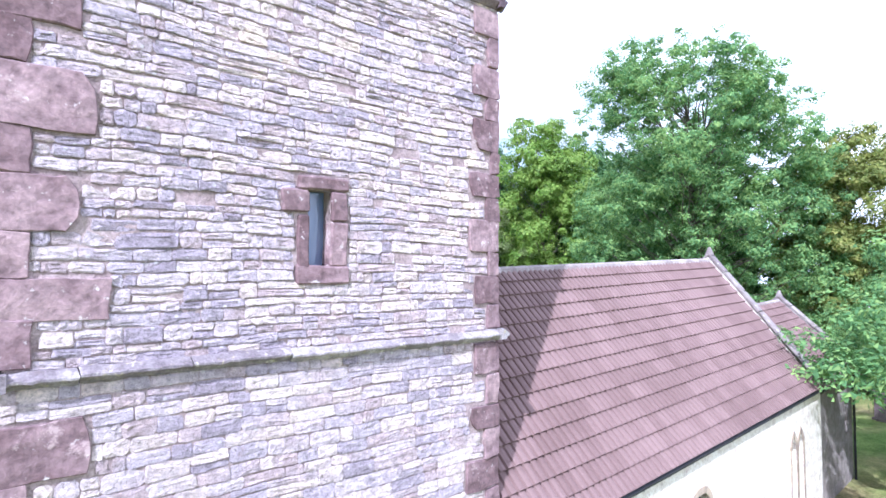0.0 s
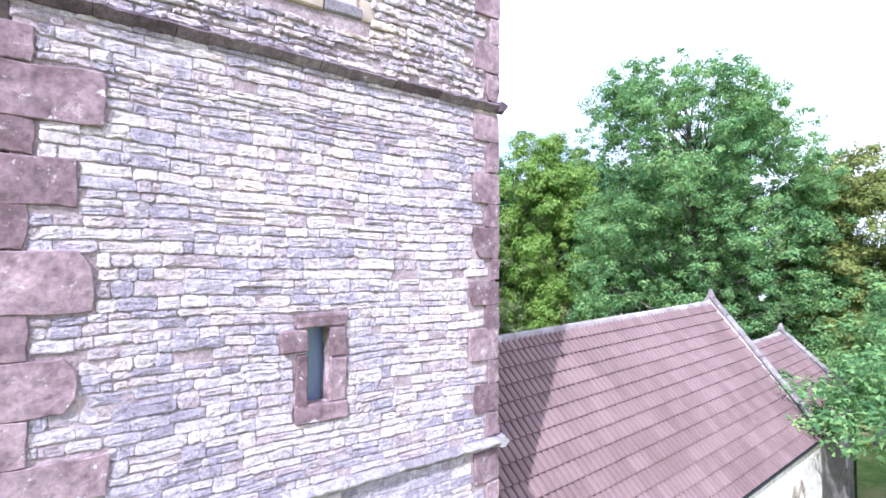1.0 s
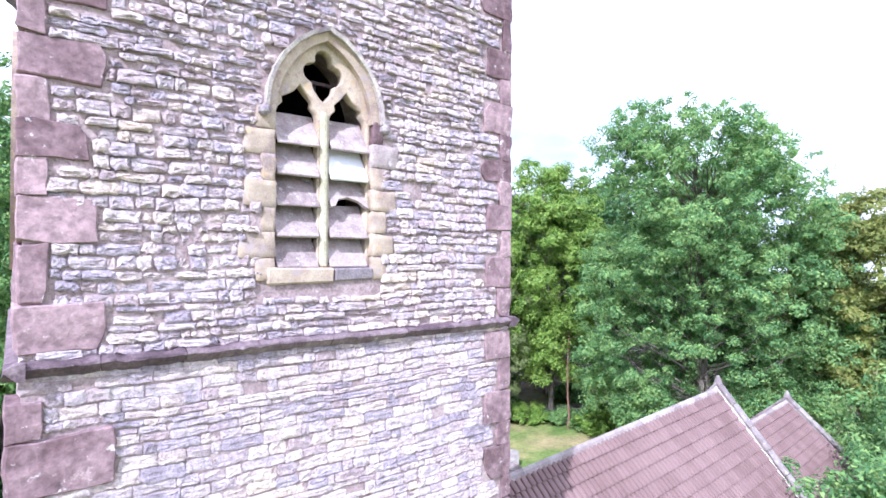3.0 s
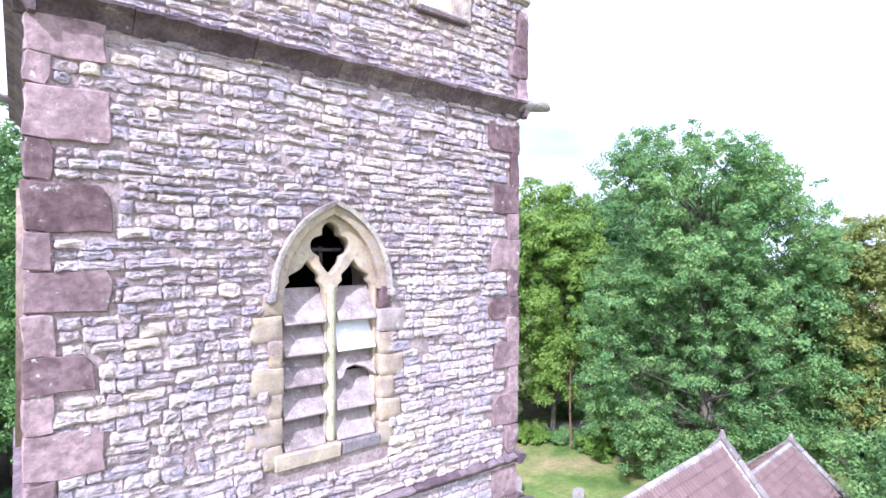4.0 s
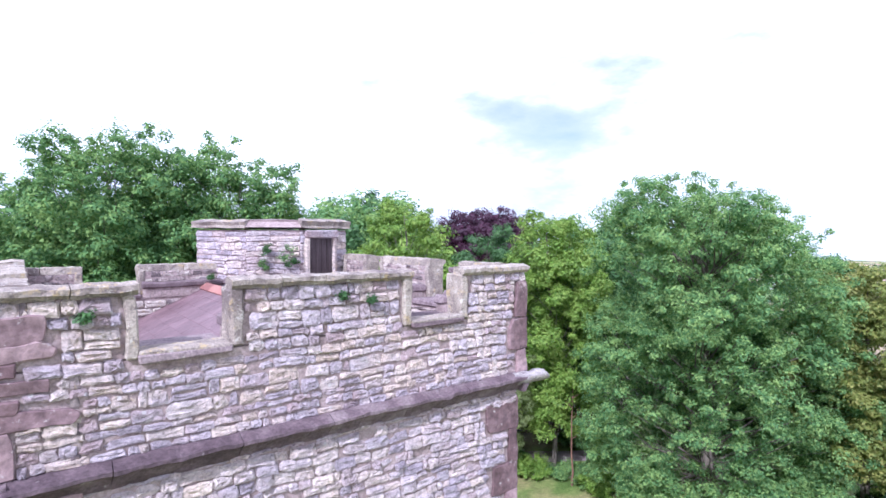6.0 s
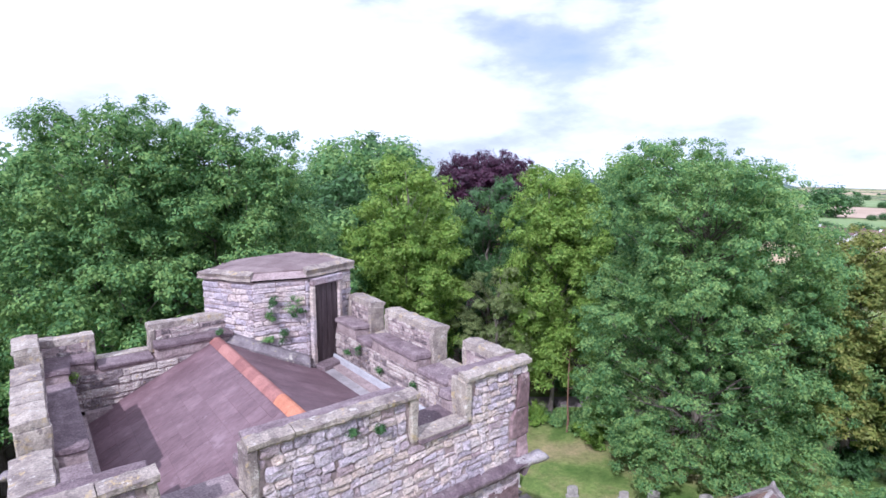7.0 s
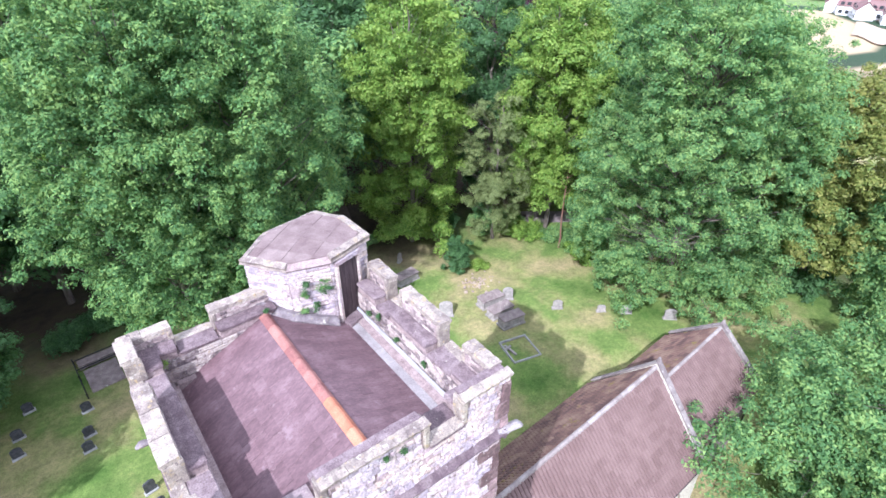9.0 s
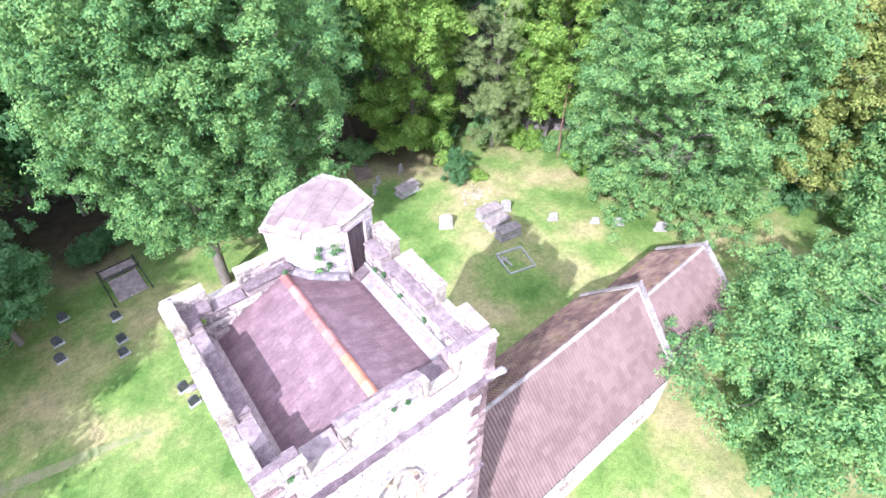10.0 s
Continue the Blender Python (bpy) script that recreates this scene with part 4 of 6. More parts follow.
def build_turret():
    tur = thing("stair_turret", pose(0, 0, 0), "low polygonal stone stair turret with a slab roof", "turret")
    c = Vector((1.45, 2.95))
    n = len(TURRET)

    def ring(k):
        return [c + (Vector(p) - c) * k for p in TURRET]

    wall = ring(0.93)
    bm = bmesh.new()
    lo, hi = [bm.verts.new((*p, 16.9)) for p in wall], [bm.verts.new((*p, 19.05)) for p in wall]
    for i in range(n):
        j = (i + 1) % n
        bm.faces.new((lo[i], lo[j], hi[j], hi[i]))
    bm.faces.new(hi)
    part("turret_wall", bm, M["mortar"], tur)
    rng = random.Random(31)
    door_face = 2
    for i in range(n):
        a, b = Vector((*wall[i], 0)), Vector((*wall[(i + 1) % n], 0))
        al = (b - a).normalized()
        out = Vector((al.y, -al.x, 0))
        if out.dot(a - Vector((*c, 0))) < 0:
            out = -out
        length = (b - a).length

        def blk(u, v, f=i):
            return f == door_face and 0.18 < u < 0.86 and v < 18.98

        stones = rubble(length, 17.0 if i in (0, 1, 2) else 14.0, 19.03, 100 + i, blk, (0.09, 0.17), (0.18, 0.42), 1.0, (0.0, 0.03))
        lay(stones, lambda u, v, w: a + al * u + out * w + Vector((0, 0, v)), M["rubble"], M["rubble_piece"], tur, lambda u, v: i in (0, 1, 2))
        if i == door_face:
            mid = a + al * 0.52
            turn = Matrix((al, out, Vector((0, 0, 1)))).transposed().to_4x4()
            door = part("door", block((0.60, 0.05, 1.66), (0, 0, 0), 0.006), M["wood"], tur, "weathered dark plank door, shut")
            door.matrix_basis = Matrix.Translation(mid + out * 0.005 + Vector((0, 0, 18.08))) @ turn
            for k in range(4):
                part("plank", block((0.135, 0.02, 1.60), (-0.215 + 0.143 * k, 0.03, 0), 0.005), M["wood"], door)
            part("lintel", block((0.86, 0.14, 0.16), mid + out * 0.02 + Vector((0, 0, 18.97)), 0.03, 0.02, turn), M["parapet_piece"], tur)
            for s in (-0.37, 0.37):
                part("door_jamb", block((0.13, 0.14, 1.7), mid + al * s + out * 0.01 + Vector((0, 0, 18.05)), 0.03, 0.02, turn), M["parapet_piece"], tur)
            part("doorstep", block((0.8, 0.34, 0.12), mid + out * 0.16 + Vector((0, 0, 17.2)), 0.015, 0.01, turn), M["slab"], tur)
    # a pale fillet of mortar where the roof meets the turret's foot
    foot = [((-0.12, 2.72, 18.06), (-0.9, -0.44, 0)), ((0.60, 2.00, 17.80), (-0.5, -0.86, 0)), ((1.10, 1.83, 17.57), (-0.28, -0.96, 0)), ((1.60, 1.70, 17.34), (-0.28, -0.96, 0))]
    v, f = sweep([(-0.08, -0.06), (0.10, -0.06), (0.11, 0.0), (0.02, 0.14), (-0.08, 0.15)], foot)
    put("fillet", mesh_of("fillet", v, f, M["string"]), tur, "pale weathered fillet at the turret's foot")
    # slab roof
    inner, outer = ring(0.86), ring(1.0)
    bm = bmesh.new()
    vs = [bm.verts.new((*p, 19.10)) for p in ring(0.99)]
    top = [bm.verts.new((*p, 19.216)) for p in inner]
    apex = bm.verts.new((*c, 19.276))
    for i in range(n):
        j = (i + 1) % n
        bm.faces.new((vs[i], vs[j], top[j], top[i]))
        bm.faces.new((top[i], top[j], apex))
    bm.faces.new(list(reversed(vs)))
    part("roof_bed", bm, M["mortar"], tur)
    roof_z = lambda p: 19.26 - 0.06 * min(1.0, (Vector(p) - c).length / 1.2)
    # square paving slabs clipped to the polygon
    ax, ay = Vector((math.cos(0.66), math.sin(0.66))), Vector((-math.sin(0.66), math.cos(0.66)))

    def clip(poly, border):
        res = poly
        for i in range(len(border)):
            a, b = border[i], border[(i + 1) % len(border)]
            e = b - a
            nrm = Vector((-e.y, e.x))
            if nrm.dot(c - a) < 0:
                nrm = -nrm
            nxt = []
            for k in range(len(res)):
                p, q = res[k], res[(k + 1) % len(res)]
                dp, dq = nrm.dot(p - a), nrm.dot(q - a)
                if dp >= 0:
                    nxt.append(p)
                if dp * dq < 0:
                    nxt.append(p + (q - p) * (dp / (dp - dq)))
            res = nxt
            if len(res) < 3:
                return []
        return res

    for i in range(-4, 4):
        for j in range(-4, 4):
            s = 0.62
            quad = [c + ax * (i + du) * s + ay * (j + dv) * s for du, dv in ((0.006, 0.006), (0.994, 0.006), (0.994, 0.994), (0.006, 0.994))]
            poly = clip(quad, ring(0.865))
            if len(poly) > 2:
                k = len(poly)
                dz = rng.uniform(0, 0.006)
                v = [(*p, roof_z(p) + 0.03 + dz) for p in poly] + [(*p, roof_z(p) - 0.02) for p in poly]
                f = [tuple(range(k))] + [(a, a + k, (a + 1) % k + k, (a + 1) % k) for a in range(k)]
                put("roof_slab", mesh_of("roof_slab", v, f, M["slab_roof"]), tur)
    # moulded coping round the eaves, all but the south side
    for i in range(n):
        j = (i + 1) % n
        if i == 1:
            continue
        p0, p1, q0, q1 = outer[i], outer[j], inner[i], inner[j]
        lift = 0.10 if i in (2, 3) else 0.05
        z0, z1 = 19.09, 19.22 + lift * 0.6
        v = [(*p0, z0), (*p1, z0), (*q1, z0), (*q0, z0), (*p0, z1 - 0.05), (*p1, z1 - 0.05), (*q1, z1), (*q0, z1)]
        v += [(*(p0 + (c - p0) * 0.02), z0 + 0.05), (*(p1 + (c - p1) * 0.02), z0 + 0.05)]
        f = [(0, 1, 9, 8), (8, 9, 5, 4), (4, 5, 6, 7), (2, 3, 7, 6), (3, 2, 1, 0), (0, 8, 4, 7, 3), (1, 2, 6, 5, 9)]
        bm = bmesh.new()
        vs = [bm.verts.new(p) for p in v]
        for q in f:
            bm.faces.new([vs[k] for k in q])
        bmesh.ops.subdivide_edges(bm, edges=[e for e in bm.edges if e.calc_length() > 0.3], cuts=7, use_grid_fill=True)
        for w in bm.verts:
            w.co += noise.noise_vector(w.co * 6) * 0.022 + noise.noise_vector(w.co * 17) * 0.012
        part("coping_stone", bm, M["coping"], tur)


M["slab_roof"] = material("turret_roof_slab", [(0.150, 0.104, 0.101), (0.198, 0.145, 0.138), (0.258, 0.198, 0.185)], 2.5, 45, 0.9, 0.25, piece=0.15, spots=[(0.5, 0.47, 0.43)], spot_scale=10, spot_at=0.66)
build_turret()


# ---------------------------------------------------------------- belfry window and slit
M["hood"] = material("weathered_hood_stone", [(0.20, 0.165, 0.165), (0.32, 0.275, 0.25), (0.44, 0.39, 0.32)], 4, 40, 0.9, 0.5, piece=0.25, mottle=0.8, spots=[(0.52, 0.46, 0.34), (0.17, 0.13, 0.13)], spot_scale=5, spot_at=0.6)
M["lichen"] = material("lichened_mullion", [(0.29, 0.265, 0.17), (0.38, 0.345, 0.235), (0.45, 0.40, 0.30)], 5, 50, 0.9, 0.3)


def build_belfry_window():
    win = tagged(new("belfry_window"), "two-light pointed belfry window with stone louvres and worn tracery")
    win.parent = tower
    rng = random.Random(77)
    yf = YS - 0.018
    # surround blocks
    z, k = W_SILL - 0.14, 0
    while z < W_SPRING - 0.05:
        h = 0.27
        for s in (-1, 1):
            w = (0.33 if k % 2 else 0.17) + rng.uniform(-0.04, 0.05)
            bm = hewn((w, 0.3, h - 0.002), 0.008, 0.026, rng)
            ob = part("jamb_block", bm, M["red"] if s > 0 and k == 6 else M["louvre"] if s > 0 and k == 5 else M["cream"], win, smooth=True)
            ob.matrix_basis = Matrix.Translation((WX + s * (0.595 + w / 2), yf + 0.16 + rng.uniform(-0.006, 0.01), z + h / 2))
        z += h
        k += 1
    part("sill", block((0.78, 0.3, 0.18), (WX - 0.30, yf + 0.13, W_SILL - 0.08), 0.02, 0.012, rng=rng), M["cream"], win, "worn cream sill stone")
    part("sill", block((0.50, 0.28, 0.15), (WX + 0.36, yf + 0.14, W_SILL - 0.07), 0.02, 0.012, rng=rng), M["string"], win)
    # arch ring and hood mould
    for half, rise, wide, dep, mat, nm in ((0.585, 0.865, 0.10, 0.16, "cream", "arch_stone"), (0.69, 0.965, 0.042, 0.13, "hood", "hood_stone")):
        inner_a, outer_a = arch(half, rise, 6), arch(half + wide, rise + wide * 1.15, 6)
        for i in range(len(inner_a) - 1):
            q = [inner_a[i], outer_a[i], outer_a[i + 1], inner_a[i + 1]]
            fr = yf - (0.055 if nm == "hood_stone" else -0.01)
            v = [(WX + x, fr + 0.012 * (m in (0, 3)), W_SPRING + y) for m, (x, y) in enumerate(q)] + [(WX + x, fr + dep + 0.1, W_SPRING + y) for x, y in q]
            f = [(0, 3, 2, 1), (0, 1, 5, 4), (1, 2, 6, 5), (2, 3, 7, 6), (3, 0, 4, 7), (4, 5, 6, 7)]
            put(nm, mesh_of(nm, v, f, M[mat]), win)
    for s in (-1, 1):
        part("label_stop", block((0.11, 0.16, 0.12), (WX + s * 0.74, yf - 0.01, W_SPRING - 0.05), 0.035), M["string"], win)
    # tracery plate
    rot = Matrix.Translation((0, YS + 0.16, 0)) @ turn_xz

    def blob(cx, cy, lobes):
        pts = []
        for a in range(36):
            t = 2 * math.pi * a / 36
            d = Vector((math.cos(t), math.sin(t)))
            r = 0.05
            for ang, dist, rad in lobes:
                o = Vector((math.cos(ang), math.sin(ang))) * dist
                bq = d.dot(o)
                disc = bq * bq - o.length_squared + rad * rad
                if disc > 0:
                    r = max(r, bq + math.sqrt(disc))
            pts.append((cx + d.x * r, cy + d.y * r))
        return pts

    top = blob(WX - 0.005, 14.90, [(math.pi / 2, 0.17, 0.12), (math.radians(178), 0.14, 0.12), (math.radians(2), 0.14, 0.12), (-math.pi / 2, 0.13, 0.15), (-math.pi / 2, 0.27, 0.06)])
    heads = []
    for s in (-1, 1):
        x0, x1 = (WX - 0.575, WX - 0.06) if s < 0 else (WX + 0.06, WX + 0.575)
        mx = (x0 + x1) / 2 + s * -0.03
        heads.append([(x0, W_SILL + 0.02), (x1, W_SILL + 0.02), (x1, W_SPRING), (x1 - 0.02, W_SPRING + 0.06), (x1 - 0.07, W_SPRING + 0.11), (x1 - 0.06, W_SPRING + 0.18), (mx + 0.08, W_SPRING + 0.26), (mx, W_SPRING + 0.36),
                      (mx - 0.08, W_SPRING + 0.26), (x0 + 0.06, W_SPRING + 0.18), (x0 + 0.07, W_SPRING + 0.11), (x0 + 0.02, W_SPRING + 0.06), (x0, W_SPRING)])
    plate("tracery", [window_loop(0.60, 0.88, W_SILL - 0.02), top] + heads, 0.055, M["cream"], win, "worn cream stone tracery with a cusped top light", rot, bevel=0.014)
    part("mullion", block((0.10, 0.16, 1.8), (WX, YS + 0.12, (W_SILL + W_SPRING) / 2 + 0.03), 0.035), M["lichen"], win, "stone mullion green with lichen")
    part("wire_bar", block((0.5, 0.03, 0.04), (WX, YS + 0.34, 14.86), 0.004), M["wood"], win, "grey timber rail behind the tracery")
    part("wire_post", block((0.05, 0.03, 0.4), (WX, YS + 0.38, 14.7), 0.004), M["wood"], win)
    # louvres
    for s in (-1, 1):
        for i in range(5):
            zt = W_SPRING - 0.05 - i * 0.338
            w = 0.49
            cx = WX + s * 0.318
            mat = M["louvre_new"] if (s > 0 and i == 1) else M["louvre"]
            broken = s > 0 and i == 2
            turn = pose(0, 0, 0, -33, 0, 0)
            at = Matrix.Translation((cx, YS + 0.125, zt - 0.17)) @ turn
            if broken:
                half = 0.15
                outline = [(-w / 2, -half), (-w / 2 + 0.06, -half + 0.02), (-0.12, -half + 0.12), (0.0, -half + 0.15), (0.12, -half + 0.11), (w / 2 - 0.03, -half + 0.02), (w / 2, -half), (w / 2, half + 0.15), (-w / 2, half + 0.15)]
                plate("louvre", [outline], 0.018, mat, win, "broken stone louvre with a jagged hole", at @ turn_xz)
            else:
                ob = part("louvre", block((w, 0.036, 0.46), (0, 0.0, 0.065), 0.008, 0.006, rng=rng), mat, win, "bright white replacement louvre" if mat is M["louvre_new"] else "")
                ob.matrix_basis = at


build_belfry_window()


def build_west_window():
    win = tagged(new("belfry_window"), "west belfry window with a projecting cream surround")
    win.parent = tower
    ring_o, ring_i = arch(0.86, 1.2, 8), arch(0.62, 0.97, 8)
    at = Matrix.Translation((XW - 0.02, 0.0, W_SPRING)) @ Matrix(((0, 0, 1, 0), (1, 0, 0, 0), (0, 1, 0, 0), (0, 0, 0, 1)))
    plate("surround", [[(-0.86, -1.75), (0.86, -1.75)] + ring_o, [(-0.62, -1.6), (0.62, -1.6)] + ring_i], 0.05, M["cream"], win, at=at)


build_west_window()


def build_slit():
    win = tagged(new("slit_window"), "narrow glazed slit window in a red sandstone frame")
    win.parent = tower
    rng = random.Random(9)
    yf = YS - 0.03
    specs = [((0.64, 0.3, 0.16), (-0.02, 8.92)), ((0.32, 0.3, 0.25), (-0.36, 8.70)), ((0.13, 0.3, 0.62), (-0.265, 8.25)), ((0.22, 0.3, 0.34), (0.19, 8.66)), ((0.22, 0.3, 0.52), (0.19, 8.22)), ((0.66, 0.3, 0.19), (-0.01, 7.87))]
    for (w, d, h), (x, z) in specs:
        ob = part("frame_stone", hewn((w, d, h), 0.02, 0.02, rng), M["red"], win)
        ob.matrix_basis = Matrix.Translation((x, yf + d / 2, z))
    g = bpy.data.materials.new("sky_tinted_glass")
    g.use_nodes = True
    b = g.node_tree.nodes["Principled BSDF"]
    # the base colour carries the blue of the reflected sky
    b.inputs["Base Color"].default_value, b.inputs["Roughness"].default_value = (0.10, 0.135, 0.21, 1), 0.14
    nz = g.node_tree.nodes.new("ShaderNodeTexNoise")
    nz.inputs["Scale"].default_value = 2.5
    b.inputs["Specular IOR Level"].default_value = 1.0
    bp = g.node_tree.nodes.new("ShaderNodeBump")
    bp.inputs["Strength"].default_value, bp.inputs["Distance"].default_value = 0.25, 0.05
    g.node_tree.links.new(nz.outputs["Fac"], bp.inputs["Height"])
    g.node_tree.links.new(bp.outputs["Normal"], b.inputs["Normal"])
    part("pane", block((0.30, 0.012, 0.92), (-0.06, YS + 0.20, 8.41), 0), g, win, "pane with the reflected sky's blue put into its colour")


build_slit()


def gargoyle(at, label):
    """A worn beast-like water spout: a tapering body with a split muzzle."""
    verts, faces = [], []
    rings = [(-0.1, 0.10, 0.0), (0.08, 0.10, 0.0), (0.18, 0.075, 0.005), (0.26, 0.085, 0.02), (0.33, 0.08, 0.02), (0.39, 0.05, 0.0), (0.42, 0.03, -0.01)]
    rng = random.Random(2)
    for x, r, dz in rings:
        for k in range(10):
            a = 2 * math.pi * k / 10
            q = r * (1 + 0.18 * math.sin(3 * a) + rng.uniform(-0.07, 0.07))
            verts.append((x, q * math.cos(a), dz + 0.75 * q * math.sin(a)))
    for i in range(len(rings) - 1):
        for k in range(10):
            faces.append((i * 10 + k, i * 10 + (k + 1) % 10, i * 10 + 10 + (k + 1) % 10, i * 10 + 10 + k))
    faces.append(tuple(range(len(verts) - 10, len(verts))))
    ob = put("water_spout", mesh_of("water_spout", verts, faces, M["string"], True), tower, label, at)


gargoyle(pose(XE + 0.02, YS - 0.02, Z_STR[2] + 0.03, 0, 0, -18) @ Matrix.Diagonal((1.15, 1.3, 1.3, 1)), "worn carved stone water spout at the corner")
gargoyle(pose(XW - 0.02, 1.2, Z_STR[2], 0, 0, 180), "worn carved stone water spout")

# ---------------------------------------------------------------- nave and chancel
def build_roof(parent, x0, x1, half, z_eave, z_ridge, over, rows, seed, singles):
    """Both slopes in local metres, ridge along x at y = 0: bed, interlocking ribbed tiles and a ridge roll."""
    L = math.hypot(half, z_ridge - z_eave)
    pitch = 0.36
    n_col = int((x1 - x0) / pitch)
    pitch = (x1 - x0) / n_col
    gauge = L / rows
    rng = random.Random(seed)
    # one tile: two rolls across its width, tilted so that its tail stands on the course below
    prof = [(0.0, -0.012), (0.016, 0.030), (0.065, 0.042), (0.118, 0.030), (0.136, -0.012), (0.150, -0.012), (0.166, 0.030), (0.215, 0.042), (0.268, 0.030), (0.286, -0.012), (0.30, -0.012)]
    prof = [(a * pitch / 0.30, b) for a, b in prof]
    tv = [(a, 0.0, b + 0.010) for a, b in prof] + [(a, gauge * 1.05, b + 0.058) for a, b in prof] + [(a, gauge * 1.06, 0.012) for a, b in prof]
    k = len(prof)
    tf = [(i, i + 1, k + i + 1, k + i) for i in range(k - 1)] + [(k + i, k + i + 1, 2 * k + i + 1, 2 * k + i) for i in range(k - 1)]
    for side in (-1, 1):
        s, c = (z_ridge - z_eave) / L, half / L
        # local tile axes: x along the eaves, y down the slope, z off it
        if side < 0:
            m = Matrix(((1, 0, 0, x0), (0, -c, -s, 0), (0, -s, c, z_ridge), (0, 0, 0, 1)))
        else:
            m = Matrix(((-1, 0, 0, x1), (0, c, s, 0), (0, -s, c, z_ridge), (0, 0, 0, 1)))
        bed = part("slope_bed", block((x1 - x0, L, 0.08), ((x1 - x0) / 2, L / 2, -0.045), 0), M["tile_moss"], parent)
        bed.matrix_basis = m
        if side < 0:
            one = mesh_of("roof_tile", tv, tf, M["tile_piece"])
        verts, faces, count = [], [], 0
        for r in range(rows):
            for q in range(n_col):
                lift = pose(q * pitch, r * gauge, rng.uniform(0, 0.004), rng.uniform(-0.35, 0.35), 0, rng.uniform(-0.35, 0.35))
                if side < 0 and count < singles and q < 24:
                    count += 1
                    put("roof_tile", one, parent, at=m @ lift)
                else:
                    b = len(verts)
                    verts += [m @ (lift @ Vector(v)) for v in tv]
                    faces += [tuple(i + b for i in f) for f in tf]
        ob = put("roof_tiling", mesh_of("roof_tiling", verts, faces, M["tile"] if side < 0 else M["tile_moss"]), parent, "weathered brown ribbed roof tiles" if side < 0 else "brown roof tiles with patches of orange moss")
        tagged(ob, kind="stuff")
    x = x0
    while x < x1 - 0.02:
        e = min(x + 0.45, x1)
        v, f = sweep([(-0.12, -0.07), (-0.08, 0.03), (0.0, 0.075), (0.08, 0.03), (0.12, -0.07)], [((x + 0.004, 0, z_ridge), (0, 1, 0)), ((e - 0.004, 0, z_ridge + rng.uniform(-0.004, 0.004)), (0, 1, 0))])
        put("ridge_tile", mesh_of("ridge_tile", v, f, M["ridge_grey"]), parent)
        x = e


def gable_wall(parent, x, thick, half, z_base, z_eave, z_ridge, rise, mat, label):
    s = (z_ridge - z_eave) / half
    poly = [(-half + 0.25, z_base), (half - 0.25, z_base), (half - 0.25, z_eave - 0.1), (half, z_eave), (0, z_ridge + rise), (-half, z_eave), (-half + 0.25, z_eave - 0.1)]
    at = Matrix.Translation((x, 0, 0)) @ Matrix(((0, 0, 1, 0), (1, 0, 0, 0), (0, 1, 0, 0), (0, 0, 0, 1)))
    plate("gable_wall", [poly], thick / 2, mat, parent, label, at)
    # coping slabs up both rakes and a finial
    L = math.hypot(half, z_ridge - z_eave)
    rng = random.Random(4)
    for side in (-1, 1):
        n = 6
        for i in range(n):
            t0, t1 = i / n, (i + 1) / n
            y = side * half * (1 - (t0 + t1) / 2)
            z = z_eave + (z_ridge - z_eave) * (t0 + t1) / 2 + rise + 0.05
            ang = math.degrees(math.atan2(z_ridge - z_eave, half)) * (-side)
            ob = part("coping_slab", block((thick + 0.05, L / n - 0.012, 0.10), (0, 0, 0), 0.02, 0.008, rng=rng), M["gable_coping"], parent)
            ob.matrix_basis = Matrix.Translation((x, y, z)) @ pose(0, 0, 0, ang, 0, 0)
    bm = bmesh.new()
    bmesh.ops.create_cone(bm, segments=8, radius1=0.15, radius2=0.05, depth=0.26, cap_ends=True)
    bm.transform(Matrix.Translation((x, 0, z_ridge + rise + 0.16)))
    part("finial", bm, M["gable_coping"], parent, "worn stump of a stone gable finial")


M["ridge_grey"] = material("grey_ridge_tile", [(0.20, 0.16, 0.15), (0.28, 0.24, 0.22), (0.36, 0.32, 0.30)], 2, 40, 0.9, 0.25, piece=0.3, spots=[(0.45, 0.44, 0.40)], spot_scale=6)
M["gable_coping"] = material("gable_coping_stone", [(0.15, 0.122, 0.118), (0.22, 0.185, 0.175), (0.30, 0.262, 0.24)], 3, 40, 0.9, 0.3, piece=0.3, spots=[(0.60, 0.58, 0.5)], spot_scale=5)


def arched(x, half, z0, spring, rise):
    return [(x - half, z0), (x + half, z0)] + [(x + a, spring + b) for a, b in arch(half, rise, 6)]


